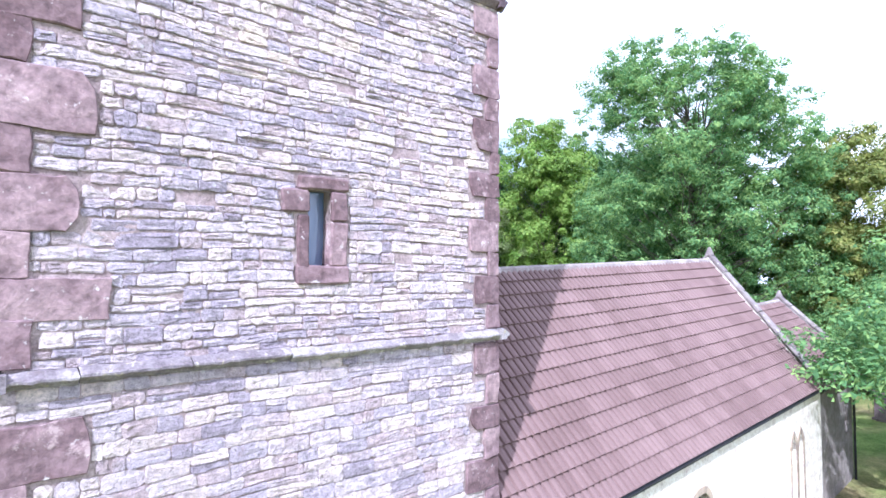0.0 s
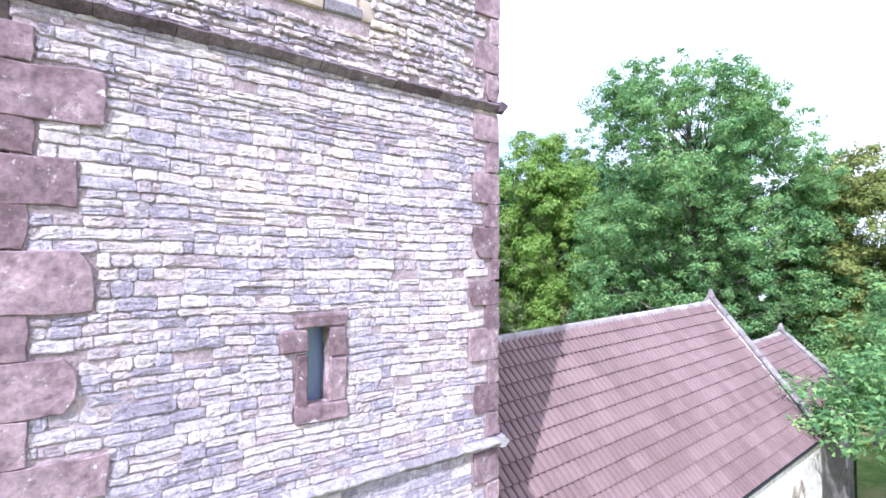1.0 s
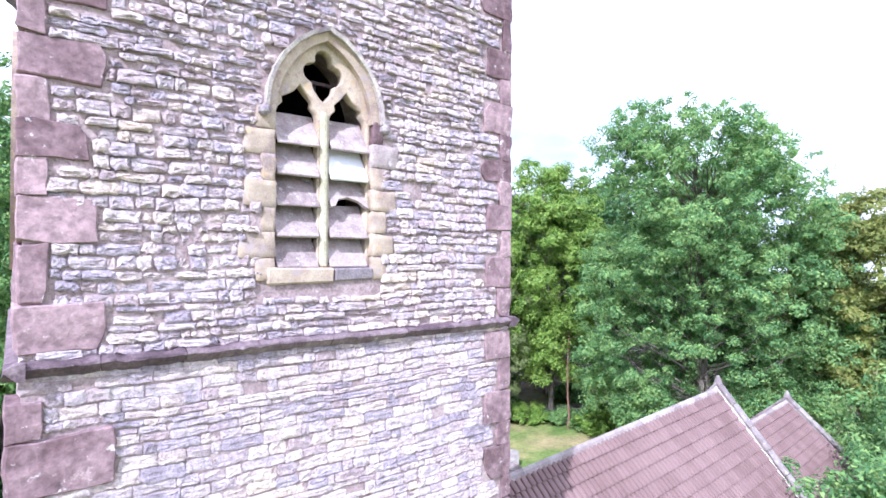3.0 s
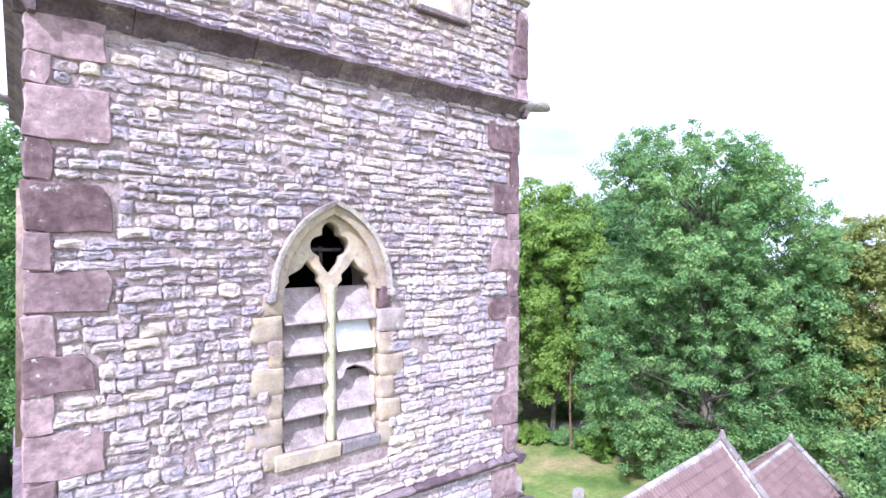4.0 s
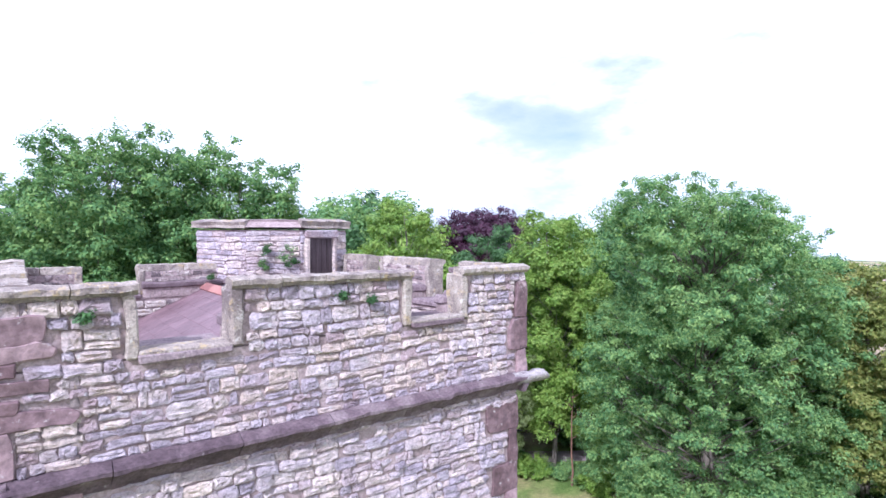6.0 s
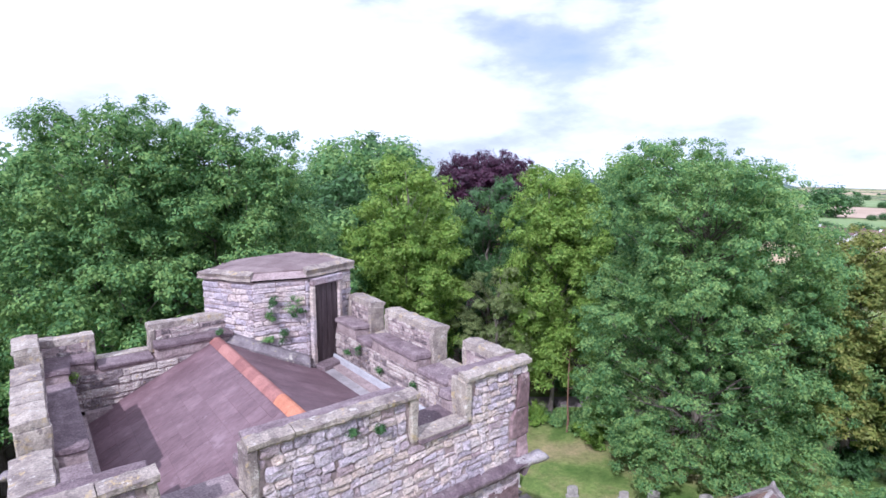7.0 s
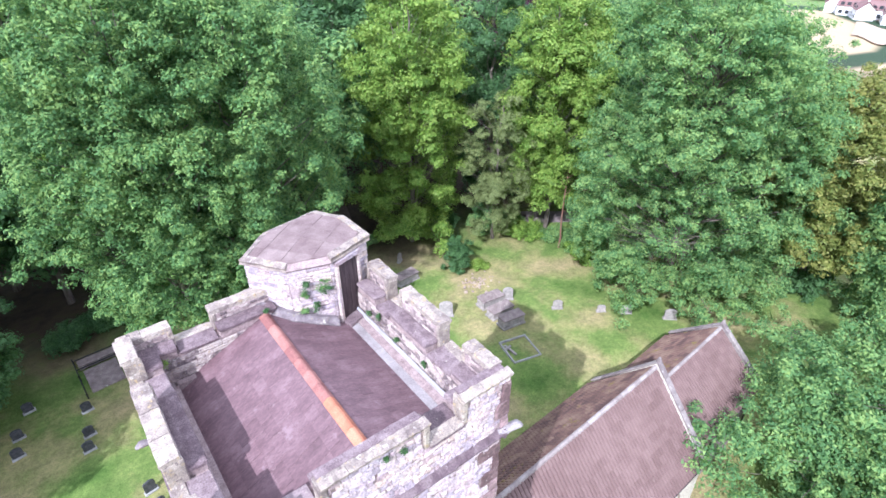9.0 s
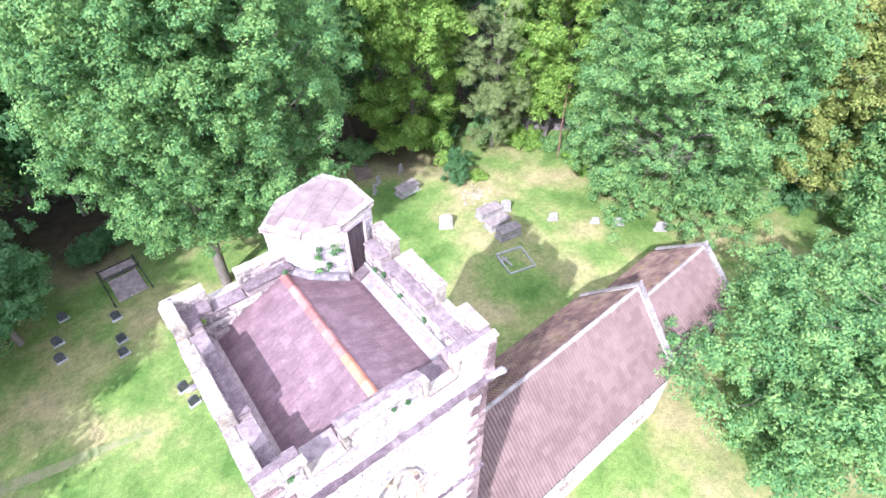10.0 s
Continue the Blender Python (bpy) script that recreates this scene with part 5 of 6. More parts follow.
def build_nave():
    at = pose(2.8, -0.1, 0, 0, -1.9, 1.6)
    nave = thing("nave", at, "nave with a steep brown tiled roof and limewashed walls", "church building")
    x1, half, ze, zr = 13.75, 3.2, 3.97, 7.80
    build_roof(nave, 0.02, x1 - 0.35, half, ze, zr, 0.1, 14, 51, 300)
    gable_wall(nave, x1 - 0.15, 0.24, half - 0.05, -1.2, ze + 0.05, zr, 0.16, M["limewash"], "gable wall between nave and chancel")
    win_loops = [arched(5.8, 0.42, 1.3, 2.7, 0.35), arched(11.35, 0.17, 0.8, 2.55, 0.45), arched(11.9, 0.17, 0.8, 2.55, 0.45)]
    wall_at = Matrix.Translation((0, -half + 0.37, 0)) @ turn_xz
    plate("south_wall", [[(0.0, -1.5), (x1 - 0.02, -1.5), (x1 - 0.02, ze - 0.02), (0.0, ze - 0.02)], *win_loops], 0.3, M["limewash"], nave, "sunlit cream limewashed rubble wall", wall_at)
    part("north_wall", block((x1 - 0.05, 0.6, 6.2), (x1 / 2, half - 0.55, ze - 3.12), 0), M["limewash"], nave)
    for i, (x, hw, z0, sp, ri) in enumerate(((5.8, 0.42, 1.3, 2.7, 0.35), (11.35, 0.17, 0.8, 2.55, 0.45), (11.9, 0.17, 0.8, 2.55, 0.45))):
        w = tagged(new("window"), "arched leaded window with a stone surround")
        w.parent = nave
        part("pane", block((2 * hw + 0.02, 0.02, sp + ri - z0), (x, -half + 0.27, (z0 + sp + ri) / 2), 0), M["glass_dark"], w)
        a, b = arch(hw, ri, 6), arch(hw + 0.14, ri + 0.15, 6)
        for k in range(len(a) - 1):
            q = [a[k], b[k], b[k + 1], a[k + 1]]
            v = [(x + p, -half + 0.052, sp + r) for p, r in q] + [(x + p, -half + 0.22, sp + r) for p, r in q]
            put("arch_stone", mesh_of("arch_stone", v, [(0, 3, 2, 1), (0, 1, 5, 4), (1, 2, 6, 5), (2, 3, 7, 6), (3, 0, 4, 7)], M["cream"]), w)
        for s in (-1, 1):
            part("jamb", block((0.13, 0.17, sp - z0), (x + s * (hw + 0.07), -half + 0.135, (z0 + sp) / 2), 0.012), M["cream"], w)
        part("sill", block((2 * hw + 0.36, 0.24, 0.12), (x, -half + 0.11, z0 - 0.06), 0.015), M["cream"], w)
    # gutter under the south eaves and its pipe
    g = tagged(new("gutter"), "black iron gutter under the eaves")
    g.parent = nave
    v, f = sweep([(0.0, 0.0), (0.02, -0.06), (0.07, -0.07), (0.11, -0.04), (0.12, 0.0), (0.10, 0.0), (0.06, -0.045), (0.02, 0.0)], [((0.05 + (x1 - 0.5) * i / 12, -half + 0.02, ze - 0.02), (0, -1, 0)) for i in range(13)])
    put("trough", mesh_of("trough", v, f, M["metal"]), g)
    for i in range(14):
        part("bracket", block((0.03, 0.14, 0.05), (0.6 + i * 0.95, -half + 0.06, ze - 0.12), 0.004), M["metal"], g)
    # flashing where the roof meets the tower
    L = math.hypot(half, zr - ze)
    for k in range(5):
        t = (k + 0.5) / 5
        ob = part("flashing", block((0.16, L / 5 - 0.01, 0.02), (0, 0, 0), 0.003), M["lead_white"], nave, "pale lead flashing against the tower")
        ob.matrix_basis = Matrix.Translation((0.06, -half * t, zr - (zr - ze) * t + 0.075)) @ pose(0, 0, 0, math.degrees(math.atan2(zr - ze, half)), 0, 0)


def build_chancel():
    at = pose(2.8, -0.1, 0, 0, -1.9, 1.6) @ pose(13.6, 0.05, 0, 0, 0, 1.0)
    ch = thing("chancel", at, "lower rubble chancel with a brown tiled roof, tree shade in its wall colour", "church building")
    x1, half, ze, zr = 7.1, 2.72, 3.42, 5.92
    build_roof(ch, 0.2, x1 - 0.3, half, ze, zr, 0.1, 11, 52, 0)
    gable_wall(ch, x1 - 0.12, 0.24, half - 0.05, -1.2, ze + 0.05, zr, 0.14, M["shaded_stone"], "east gable wall of the chancel")
    wall_at = Matrix.Translation((0, -half + 0.5, 0)) @ turn_xz
    lancet = arched(5.9, 0.17, 1.1, 2.7, 0.4)
    plate("south_wall", [[(0.2, -1.5), (x1 - 0.3, -1.5), (x1 - 0.3, ze - 0.03), (0.2, ze - 0.03)], lancet], 0.28, M["shaded_stone"], ch, "rubble wall with tree shade put into its colour", wall_at)
    part("north_wall", block((x1 - 0.5, 0.5, 5.4), (x1 / 2, half - 0.5, ze - 2.75), 0), M["shaded_stone"], ch)
    part("blocking", block((0.36, 0.1, 2.0), (5.9, -half + 0.42, 2.1), 0), M["limewash"], ch, "blocked lancet, pale render")
    v, f = sweep([(0.0, 0.0), (0.02, -0.06), (0.07, -0.07), (0.11, -0.04), (0.12, 0.0), (0.06, -0.045)], [((0.3 + (x1 - 0.6) * i / 6, -half + 0.02, ze - 0.02), (0, -1, 0)) for i in range(7)])
    put("gutter", mesh_of("gutter", v, f, M["metal"]), ch, "black iron gutter")
    bm = bmesh.new()
    bmesh.ops.create_cone(bm, segments=8, radius1=0.045, radius2=0.045, depth=4.6, cap_ends=True)
    bm.transform(Matrix.Translation((x1 - 0.45, -half + 0.12, ze - 2.35)))
    part("drainpipe", bm, M["metal"], ch, "black iron drainpipe")


M["glass_dark"] = material("dark_leaded_glass", [(0.03, 0.035, 0.04), (0.06, 0.065, 0.07)], 6, 30, 0.2, 0.2)
build_nave()
build_chancel()


# ---------------------------------------------------------------- trees
def crown_mesh(name, mat, seed, lobes, leaf, count, spread=0.55, droop=0.0, outward=0.6):
    """Leaves in clumps over lobes (centre, radii): pointed leaf sprays, denser towards each lobe's skin."""
    count, leaf = 2 * count, leaf * 0.70
    rng = np.random.default_rng(seed)
    vol = np.array([l[1][0] * l[1][2] for l in lobes])
    share = (vol / vol.sum() * count).astype(int)
    pos, nrm = [], []
    for (c, rad), k in zip(lobes, share):
        d = rng.normal(size=(k, 3))
        d /= np.linalg.norm(d, axis=1)[:, None]
        # sprigs: gather the leaves round a smaller number of twig ends
        twigs = max(6, k // 84)
        tw = rng.normal(size=(twigs, 3))
        tw[:, 2] = tw[:, 2] + 0.25
        tw /= np.linalg.norm(tw, axis=1)[:, None]
        tr = rng.uniform(0.25, 1.06, size=(twigs, 1))
        tuft = rng.uniform(0.6, 1.35, size=(twigs, 1))
        pick = rng.integers(0, twigs, k)
        p = tw[pick] * tr[pick] * np.array(rad) + d * (rng.uniform(0.15, 1.0, size=(k, 1)) ** 0.6) * spread * tuft[pick] * np.array([1, 1, 0.72])
        pos.append(p + np.array(c))
        nrm.append(tw[pick] * 0.4 + d * outward + rng.normal(size=(k, 3)) * 0.22 + np.array([0, 0, 0.55]))
    pos, nrm = np.concatenate(pos), np.concatenate(nrm)
    nrm /= np.linalg.norm(nrm, axis=1)[:, None]
    k = len(pos)
    t = np.cross(nrm, rng.normal(size=(k, 3)))
    t /= np.linalg.norm(t, axis=1)[:, None]
    b = np.cross(nrm, t)
    size = leaf * rng.uniform(0.6, 1.35, size=(k, 1))
    v = np.empty((k, 3, 3))
    v[:, 0] = pos - t * size * 0.40 + b * size * 0.32
    v[:, 1] = pos - t * size * 0.40 - b * size * 0.32
    v[:, 2] = pos + t * size * 0.60 - nrm * size * (0.16 + droop)
    me = bpy.data.meshes.new(name)
    me.vertices.add(3 * k)
    me.vertices.foreach_set("co", v.reshape(-1).astype(np.float32))
    me.loops.add(3 * k)
    me.loops.foreach_set("vertex_index", np.arange(3 * k, dtype=np.int32))
    me.polygons.add(k)
    me.polygons.foreach_set("loop_start", np.arange(0, 3 * k, 3, dtype=np.int32))
    me.materials.append(mat)
    me.update(calc_edges=True)
    return me


def limb(verts, faces, p, q, r0, r1, sides=7, bends=4, rng=random, sway=0.06):
    p, q = Vector(p), Vector(q)
    axis = (q - p).normalized()
    a = axis.orthogonal().normalized()
    b = axis.cross(a)
    base = len(verts)
    length = (q - p).length
    for i in range(bends + 1):
        t = i / bends
        c = p.lerp(q, t)
        if 0 < i < bends:
            c += (a * rng.uniform(-1, 1) + b * rng.uniform(-1, 1)) * sway * length
        r = r0 + (r1 - r0) * t
        for k in range(sides):
            g = 2 * math.pi * k / sides
            verts.append(c + a * r * math.cos(g) + b * r * math.sin(g))
    for i in range(bends):
        for k in range(sides):
            faces.append((base + i * sides + k, base + i * sides + (k + 1) % sides, base + (i + 1) * sides + (k + 1) % sides, base + (i + 1) * sides + k))


def make_tree(label, at, height, radius, kind, seed, leaf=0.34, count=30000, clear=0.12, lobes_n=34, egg=0.0, trunk=0.32, category="tree", lean=(0.0, 0.0), lobe=(0.20, 0.34), skirt=0, extra=(), gaps=(), cap=()):
    """A tree at a foot: tapering trunk, limbs to every lobe, a crown of lobes with gaps."""
    rng = random.Random(seed)
    tree = thing("tree", at, label, category)
    cz = height * (clear + (1 - clear) / 2)
    hz = height * (1 - clear) / 2
    lobes = []
    for i in range(lobes_n):
        u = -0.92 + 1.84 * (i + 0.5) / lobes_n
        phi = i * 2.39996 + rng.uniform(-0.4, 0.4)
        wide = math.sqrt(max(0.0, 1 - u * u)) * (1 - egg * u)
        k = rng.uniform(0.66, 0.92)
        c = (radius * k * wide * math.cos(phi), radius * k * wide * math.sin(phi), cz + hz * u * 0.86)
        c = (c[0] + lean[0] * max(0.0, u), c[1] + lean[1] * max(0.0, u), c[2])
        r = radius * rng.uniform(*lobe)
        lobes.append((c, (r, r, r * rng.uniform(0.62, 0.85))))
    for i in range(skirt):
        phi = i * 2.39996
        k = rng.uniform(0.35, 0.95)
        lobes.append(((radius * k * math.cos(phi), radius * k * math.sin(phi), height * rng.uniform(0.06, 0.22)), (radius * 0.24, radius * 0.24, radius * 0.17)))
    for x, y, z, r in extra:
        lobes.append(((x, y, z), (r, r, r * 0.8)))
    if cap:      # the crown's uneven top: height by the place across it, along the heading 'across'
        across, steps = cap
        shaped = []
        for (x, y, z), r in lobes:
            a = x * across[0] + y * across[1]
            top = np.interp(a, [p for p, _ in steps], [q for _, q in steps])
            shaped.append(((x, y, min(z, top - 0.85 * r[2] - 0.35)), r))
        lobes = shaped
    lobes = [q for q in lobes if not any(math.hypot(q[0][0] - x, q[0][1] - y) < r and abs(q[0][2] - z) < h for x, y, z, r, h in gaps)]
    for i in range(lobes_n // 4):
        c = (rng.uniform(-0.4, 0.4) * radius, rng.uniform(-0.4, 0.4) * radius, cz + hz * rng.uniform(-0.5, 0.6))
        lobes.append((c, (radius * 0.42, radius * 0.42, radius * 0.35)))
    put("crown", crown_mesh("crown", LEAF[kind], seed, lobes, leaf, count, spread=leaf * 2.3, outward=0.8), tree)
    verts, faces = [], []
    limb(verts, faces, (0, 0, -0.6), (0, 0, height * 0.45), trunk, trunk * 0.62, 9, 5, rng, 0.02)
    limb(verts, faces, (0, 0, height * 0.44), (rng.uniform(-1, 1), rng.uniform(-1, 1), height * 0.86), trunk * 0.6, 0.05, 7, 5, rng, 0.04)
    for c, r in lobes:
        z0 = min(height * 0.8, max(height * 0.14, c[2] - hz * 0.35))
        limb(verts, faces, (0, 0, z0), c, trunk * (0.14 if c[2] > height * 0.3 else 0.06), 0.012, 5, 4, rng)
    put("trunk", mesh_of("trunk", verts, faces, M["bark"], True), tree)
    return tree


def tree_at(x, y, **kw):
    return make_tree(at=pose(x, y, ground_z(x, y), 0, 0, 0), **kw)


def plant_trees():
    tree_at(33.7, 9.6, label="tall spreading ash tree in full leaf at the lawn's edge", height=24.1, radius=8.6, kind="ash", seed=1, count=165000, clear=-0.03, lobes_n=110, egg=0.16, skirt=52, trunk=0.45, lean=(-3.6, -1.2), lobe=(0.20, 0.30), leaf=0.235, extra=((-5.2, 3.6, 19.8, 2.2), (-5.0, 2.0, 21.0, 2.2), (-5.6, 4.4, 18.0, 1.8), (4.5, -6.2, 14.4, 2.8), (3.6, -7.0, 11.4, 2.8), (3.2, -4.8, 18.2, 2.5), (5.5, -6.8, 9.0, 2.8), (0.0, -4.2, 19.0, 2.6), (2.0, -5.4, 16.5, 2.8), (2.4, -6.2, 13.4, 2.8), (-2.0, -3.4, 20.4, 2.3), (0.6, -2.6, 20.6, 2.4), (-3.8, 1.4, 20.4, 2.2), (-2.8, -1.0, 21.0, 2.3), (-4.6, 3.2, 19.0, 2.0), (0.8, 1.6, 20.4, 2.4), (1.4, -3.4, 18.0, 2.6), (-5.0, -0.6, 19.0, 2.2), (-6.1, 2.9, 20.6, 1.5), (-3.4, 4.2, 20.4, 1.5), (-5.8, 2.3, 21.8, 1.5), (-3.1, 3.6, 21.6, 1.5), (-5.4, 1.5, 22.6, 1.5), (-2.8, 2.9, 22.4, 1.5), (-5.0, 0.6, 22.8, 1.5), (-2.3, 2.0, 22.6, 1.5), (-4.4, -0.6, 22.6, 1.5), (-1.7, 0.7, 22.4, 1.5), (-3.8, -1.9, 22.3, 1.5), (-1.1, -0.5, 22.1, 1.5), (-5.5, -4.2, 22.2, 1.6), (-3.2, -3.0, 22.2, 1.6), (-4.9, -5.3, 21.2, 1.6), (-2.6, -4.2, 21.2, 1.6), (-4.5, -6.2, 19.6, 1.6), (-2.2, -5.1, 19.6, 1.6), (-1.6, -6.2, 18.2, 1.6)), gaps=((-5.6, 2.6, 16.2, 3.6, 1.7), (-2.4, 3.8, 16.2, 2.6, 1.7)), cap=((0.443, -0.896), ((-8.2, 8.0), (-7.6, 12.0), (-7.0, 14.0), (-6.4, 22.4), (-4.4, 24.0), (-2.0, 23.7), (0.0, 23.3), (1.2, 22.6), (2.6, 21.8), (3.6, 20.3), (5.2, 19.0), (6.6, 17.2), (7.4, 14.6), (8.0, 10.5))))
    tree_at(1.1, 23.8, label="tall ash tree with dense green crown behind the tower", height=27.8, radius=6.5, kind="ash_shade", seed=2, count=140000, clear=0.12, lobes_n=130, trunk=0.42, lobe=(0.20, 0.30), leaf=0.23)
    tree_at(6.2, 22.6, label="tall ash tree in full leaf shading the churchyard", height=27.2, radius=6.0, kind="ash_shade", seed=3, count=105000, clear=0.10, lobes_n=84, trunk=0.4, lobe=(0.20, 0.30), leaf=0.23)
    tree_at(-13.0, 42.0, label="broad leafy tree at the churchyard's shady edge", height=24.5, radius=7.0, kind="dark", seed=4, count=40000, clear=0.25, lobes_n=50, trunk=0.4, leaf=0.3)
    tree_at(22.2, 29.2, label="light green maple at the edge of the wood", height=25.6, radius=4.7, kind="maple", seed=5, skirt=16, count=68000, clear=-0.08, lobes_n=60, trunk=0.26, leaf=0.285)
    tree_at(33.4, 22.6, label="yellowish green maple at the edge of the wood", height=23.4, radius=4.8, kind="maple", seed=6, skirt=5, count=68000, clear=0.05, lobes_n=70, trunk=0.22, leaf=0.285)
    tree_at(28.3, 24.5, label="small greyish green tree with bare twigs", height=15.5, radius=3.8, kind="grey", seed=7, count=30000, clear=-0.05, lobes_n=32, trunk=0.18, leaf=0.18)
    tree_at(33.0, 30.5, label="dark green yew-like tree within the wood", height=22.8, radius=4.8, kind="dark", seed=8, count=36000, clear=-0.05, lobes_n=40, trunk=0.3, leaf=0.28)
    tree_at(51.3, 51.5, label="purple copper beech rising above the wood", height=25.3, radius=10.2, kind="beech", seed=9, count=100000, clear=0.22, lobes_n=170, egg=0.22, trunk=0.5, leaf=0.42, lobe=(0.24, 0.29))
    tree_at(24.6, -8.6, label="leafy tree overhanging the chancel roof", height=9.8, radius=7.2, kind="ash", seed=10, count=72000, clear=0.30, lobes_n=64, trunk=0.25, lobe=(0.17, 0.26), leaf=0.24, extra=((-7.4, 6.6, 5.0, 1.3), (-8.6, 5.4, 4.8, 1.5), (-6.0, 5.6, 5.2, 1.5), (-7.2, 4.4, 5.6, 1.7), (-9.2, 3.6, 4.6, 1.5), (-5.0, 4.5, 6.0, 1.7), (-3.0, 5.5, 5.4, 1.5), (-0.5, 6.0, 5.4, 1.5), (2.0, 6.0, 5.2, 1.5)))
    tree_at(-12.4, 27.4, label="low leafy tree shading the graves west of the path", height=9.5, radius=4.6, kind="dark", seed=17, count=24000, clear=0.25, lobes_n=40, trunk=0.25, leaf=0.26)
    tree_at(27.5, -14.5, label="leafy tree on the lawn beyond the chancel", height=10.5, radius=6.0, kind="ash", seed=15, count=34000, clear=0.12, lobes_n=48, trunk=0.25)
    tree_at(40.5, -4.0, label="leafy tree at the far edge of the lawn", height=13.0, radius=5.0, kind="ash", seed=16, count=28000, clear=0.05, lobes_n=40, trunk=0.25)
    tree_at(40.4, 2.6, label="hornbeam turning yellow-brown beyond the lawn", height=18.2, radius=5.0, kind="brown", seed=11, count=52000, clear=0.10, lobes_n=56, trunk=0.3, leaf=0.28)
    tree_at(19.6, -8.6, label="bushy young ash crowding the nave's south side", height=7.2, radius=4.0, kind="ash", seed=18, count=30000, clear=0.05, lobes_n=40, trunk=0.18, leaf=0.23)
    # two trees out of view, added to throw shade over the western graves
    tree_at(-25.7, 19.0, label="unseen tall leafy tree, added to shade the ground west of the tower", height=25.0, radius=6.6, kind="dark", seed=19, count=30000, clear=0.04, lobes_n=80, trunk=0.35, leaf=0.48)
    tree_at(-28.0, 28.0, label="unseen dense tall tree, added to shade the western graves", height=25.0, radius=7.0, kind="dark", seed=23, count=30000, clear=0.04, lobes_n=80, trunk=0.35, leaf=0.48)
    tree_at(42.0, -2.0, label="young ash closing the gap beside the hornbeam", height=9.5, radius=3.8, kind="ash", seed=20, count=26000, clear=0.0, lobes_n=40, trunk=0.2, leaf=0.26)
    tree_at(44.0, 8.0, label="low bushy ash at the lawn's far corner", height=12.0, radius=4.6, kind="dark", seed=21, count=18000, clear=0.0, lobes_n=36, trunk=0.2, leaf=0.3)
    tree_at(40.1, 7.6, label="bushy elder filling the gap behind the ash", height=10.7, radius=3.6, kind="ash", seed=22, count=16000, clear=0.0, lobes_n=34, trunk=0.16, leaf=0.30)
    # the wood: copies of three trees of its own
    wood = [tree_at(14.0, 44.0, label="green woodland tree in a dense stand", height=24.5, radius=5.8, kind="ash", seed=12, count=7500, clear=0.16, lobes_n=40, leaf=0.68),
            tree_at(24.0, 46.0, label="dark green woodland tree in a dense stand", height=24.0, radius=5.6, kind="dark", seed=13, count=7200, clear=0.16, lobes_n=40, leaf=0.68),
            tree_at(2.0, 42.0, label="light green woodland tree in a dense stand", height=25.0, radius=5.4, kind="maple", seed=14, count=7200, clear=0.16, lobes_n=40, leaf=0.68)]
    for w in wood:
        tagged(w, group="trees of the wood")
    rng = random.Random(33)
    spots = []
    for row, (dist, step) in enumerate(((48, 6.0), (57, 7.0), (70, 8.5), (88, 10.5))):
        a = radians(20 if row < 2 else 27)
        while a < radians(128):
            r = dist + rng.uniform(-3, 3)
            x, y = -2.7 + r * math.cos(a), -8.3 + r * math.sin(a)
            a += step / dist * rng.uniform(0.85, 1.2)
            if math.hypot(x - 33.2, y - 9.4) < 10.5 or math.hypot(x - 52.5, y - 50.5) < 7 or (x > 30 and y < 15):
                continue
            if y < 34 and -2 < x < 38:
                continue
            if abs(x - 21) < 2.5 and y < 46:
                continue
            spots.append((x, y, row))
    # copies west of x = -20 stand out of view, added for their shade
    for x, y, s in ((23.0, 59.0, 1.0), (26.6, 57.6, 0.99), (30.4, 55.8, 1.06), (35.2, 53.0, 1.12), (42.0, 64.0, 1.22), (36.4, 67.3, 1.19), (18.5, 60.5, 1.04), (-24.0, 35.0, 1.1), (-31.0, 29.0, 1.1), (-21.5, 27.5, 1.0), (-25.5, 14.5, 0.9), (-3.0, 45.0, 1.1), (-9.0, 46.0, 1.12), (3.0, 47.0, 1.04)):
        copy_thing(wood[1 if x > 40 else 0], pose(x, y, ground_z(x, y), 0, 0, x * 40) @ Matrix.Diagonal((s * 1.1, s * 1.1, s, 1)))
    for x, y, row in spots:
        w = wood[rng.choice((0, 1, 1, 2, 0))]
        s = rng.uniform(0.84, 1.0)
        if abs(math.degrees(math.atan2(y + 8.3, x + 2.7)) - 47.5) < 7:      # a dip in the wood before the beech
            s *= 0.84
        copy_thing(w, pose(x, y, ground_z(x, y) - 0.3, 0, 0, rng.uniform(0, 360)) @ Matrix.Diagonal((s * 1.05, s * 1.05, s, 1)))


plant_trees()

# ---------------------------------------------------------------- churchyard
def headstone(x, y, width, height, turn, label, lean=0.0, mat="grave", rounded=True, group="headstones"):
    t = thing("headstone", pose(x, y, ground_z(x, y), lean, 0, turn), label, "headstone", group=group)
    outline = [(-width / 2, -0.3), (width / 2, -0.3), (width / 2, height * 0.78)]
    if rounded:
        outline += [(width / 2 * math.cos(a), height * 0.78 + height * 0.22 * math.sin(a)) for a in (math.pi * k / 8 for k in range(1, 8))]
    else:
        outline += [(width * 0.30, height * 0.84), (0, height), (-width * 0.30, height * 0.84)]
    outline.append((-width / 2, height * 0.78))
    plate("slab", [outline], 0.05, M[mat], t, at=turn_xz, bevel=0.012)
    part("plinth", block((width + 0.16, 0.3, 0.16), (0, 0, 0.04), 0.02), M["pale_kerb"] if mat == "polished" else M[mat], t)
    return t


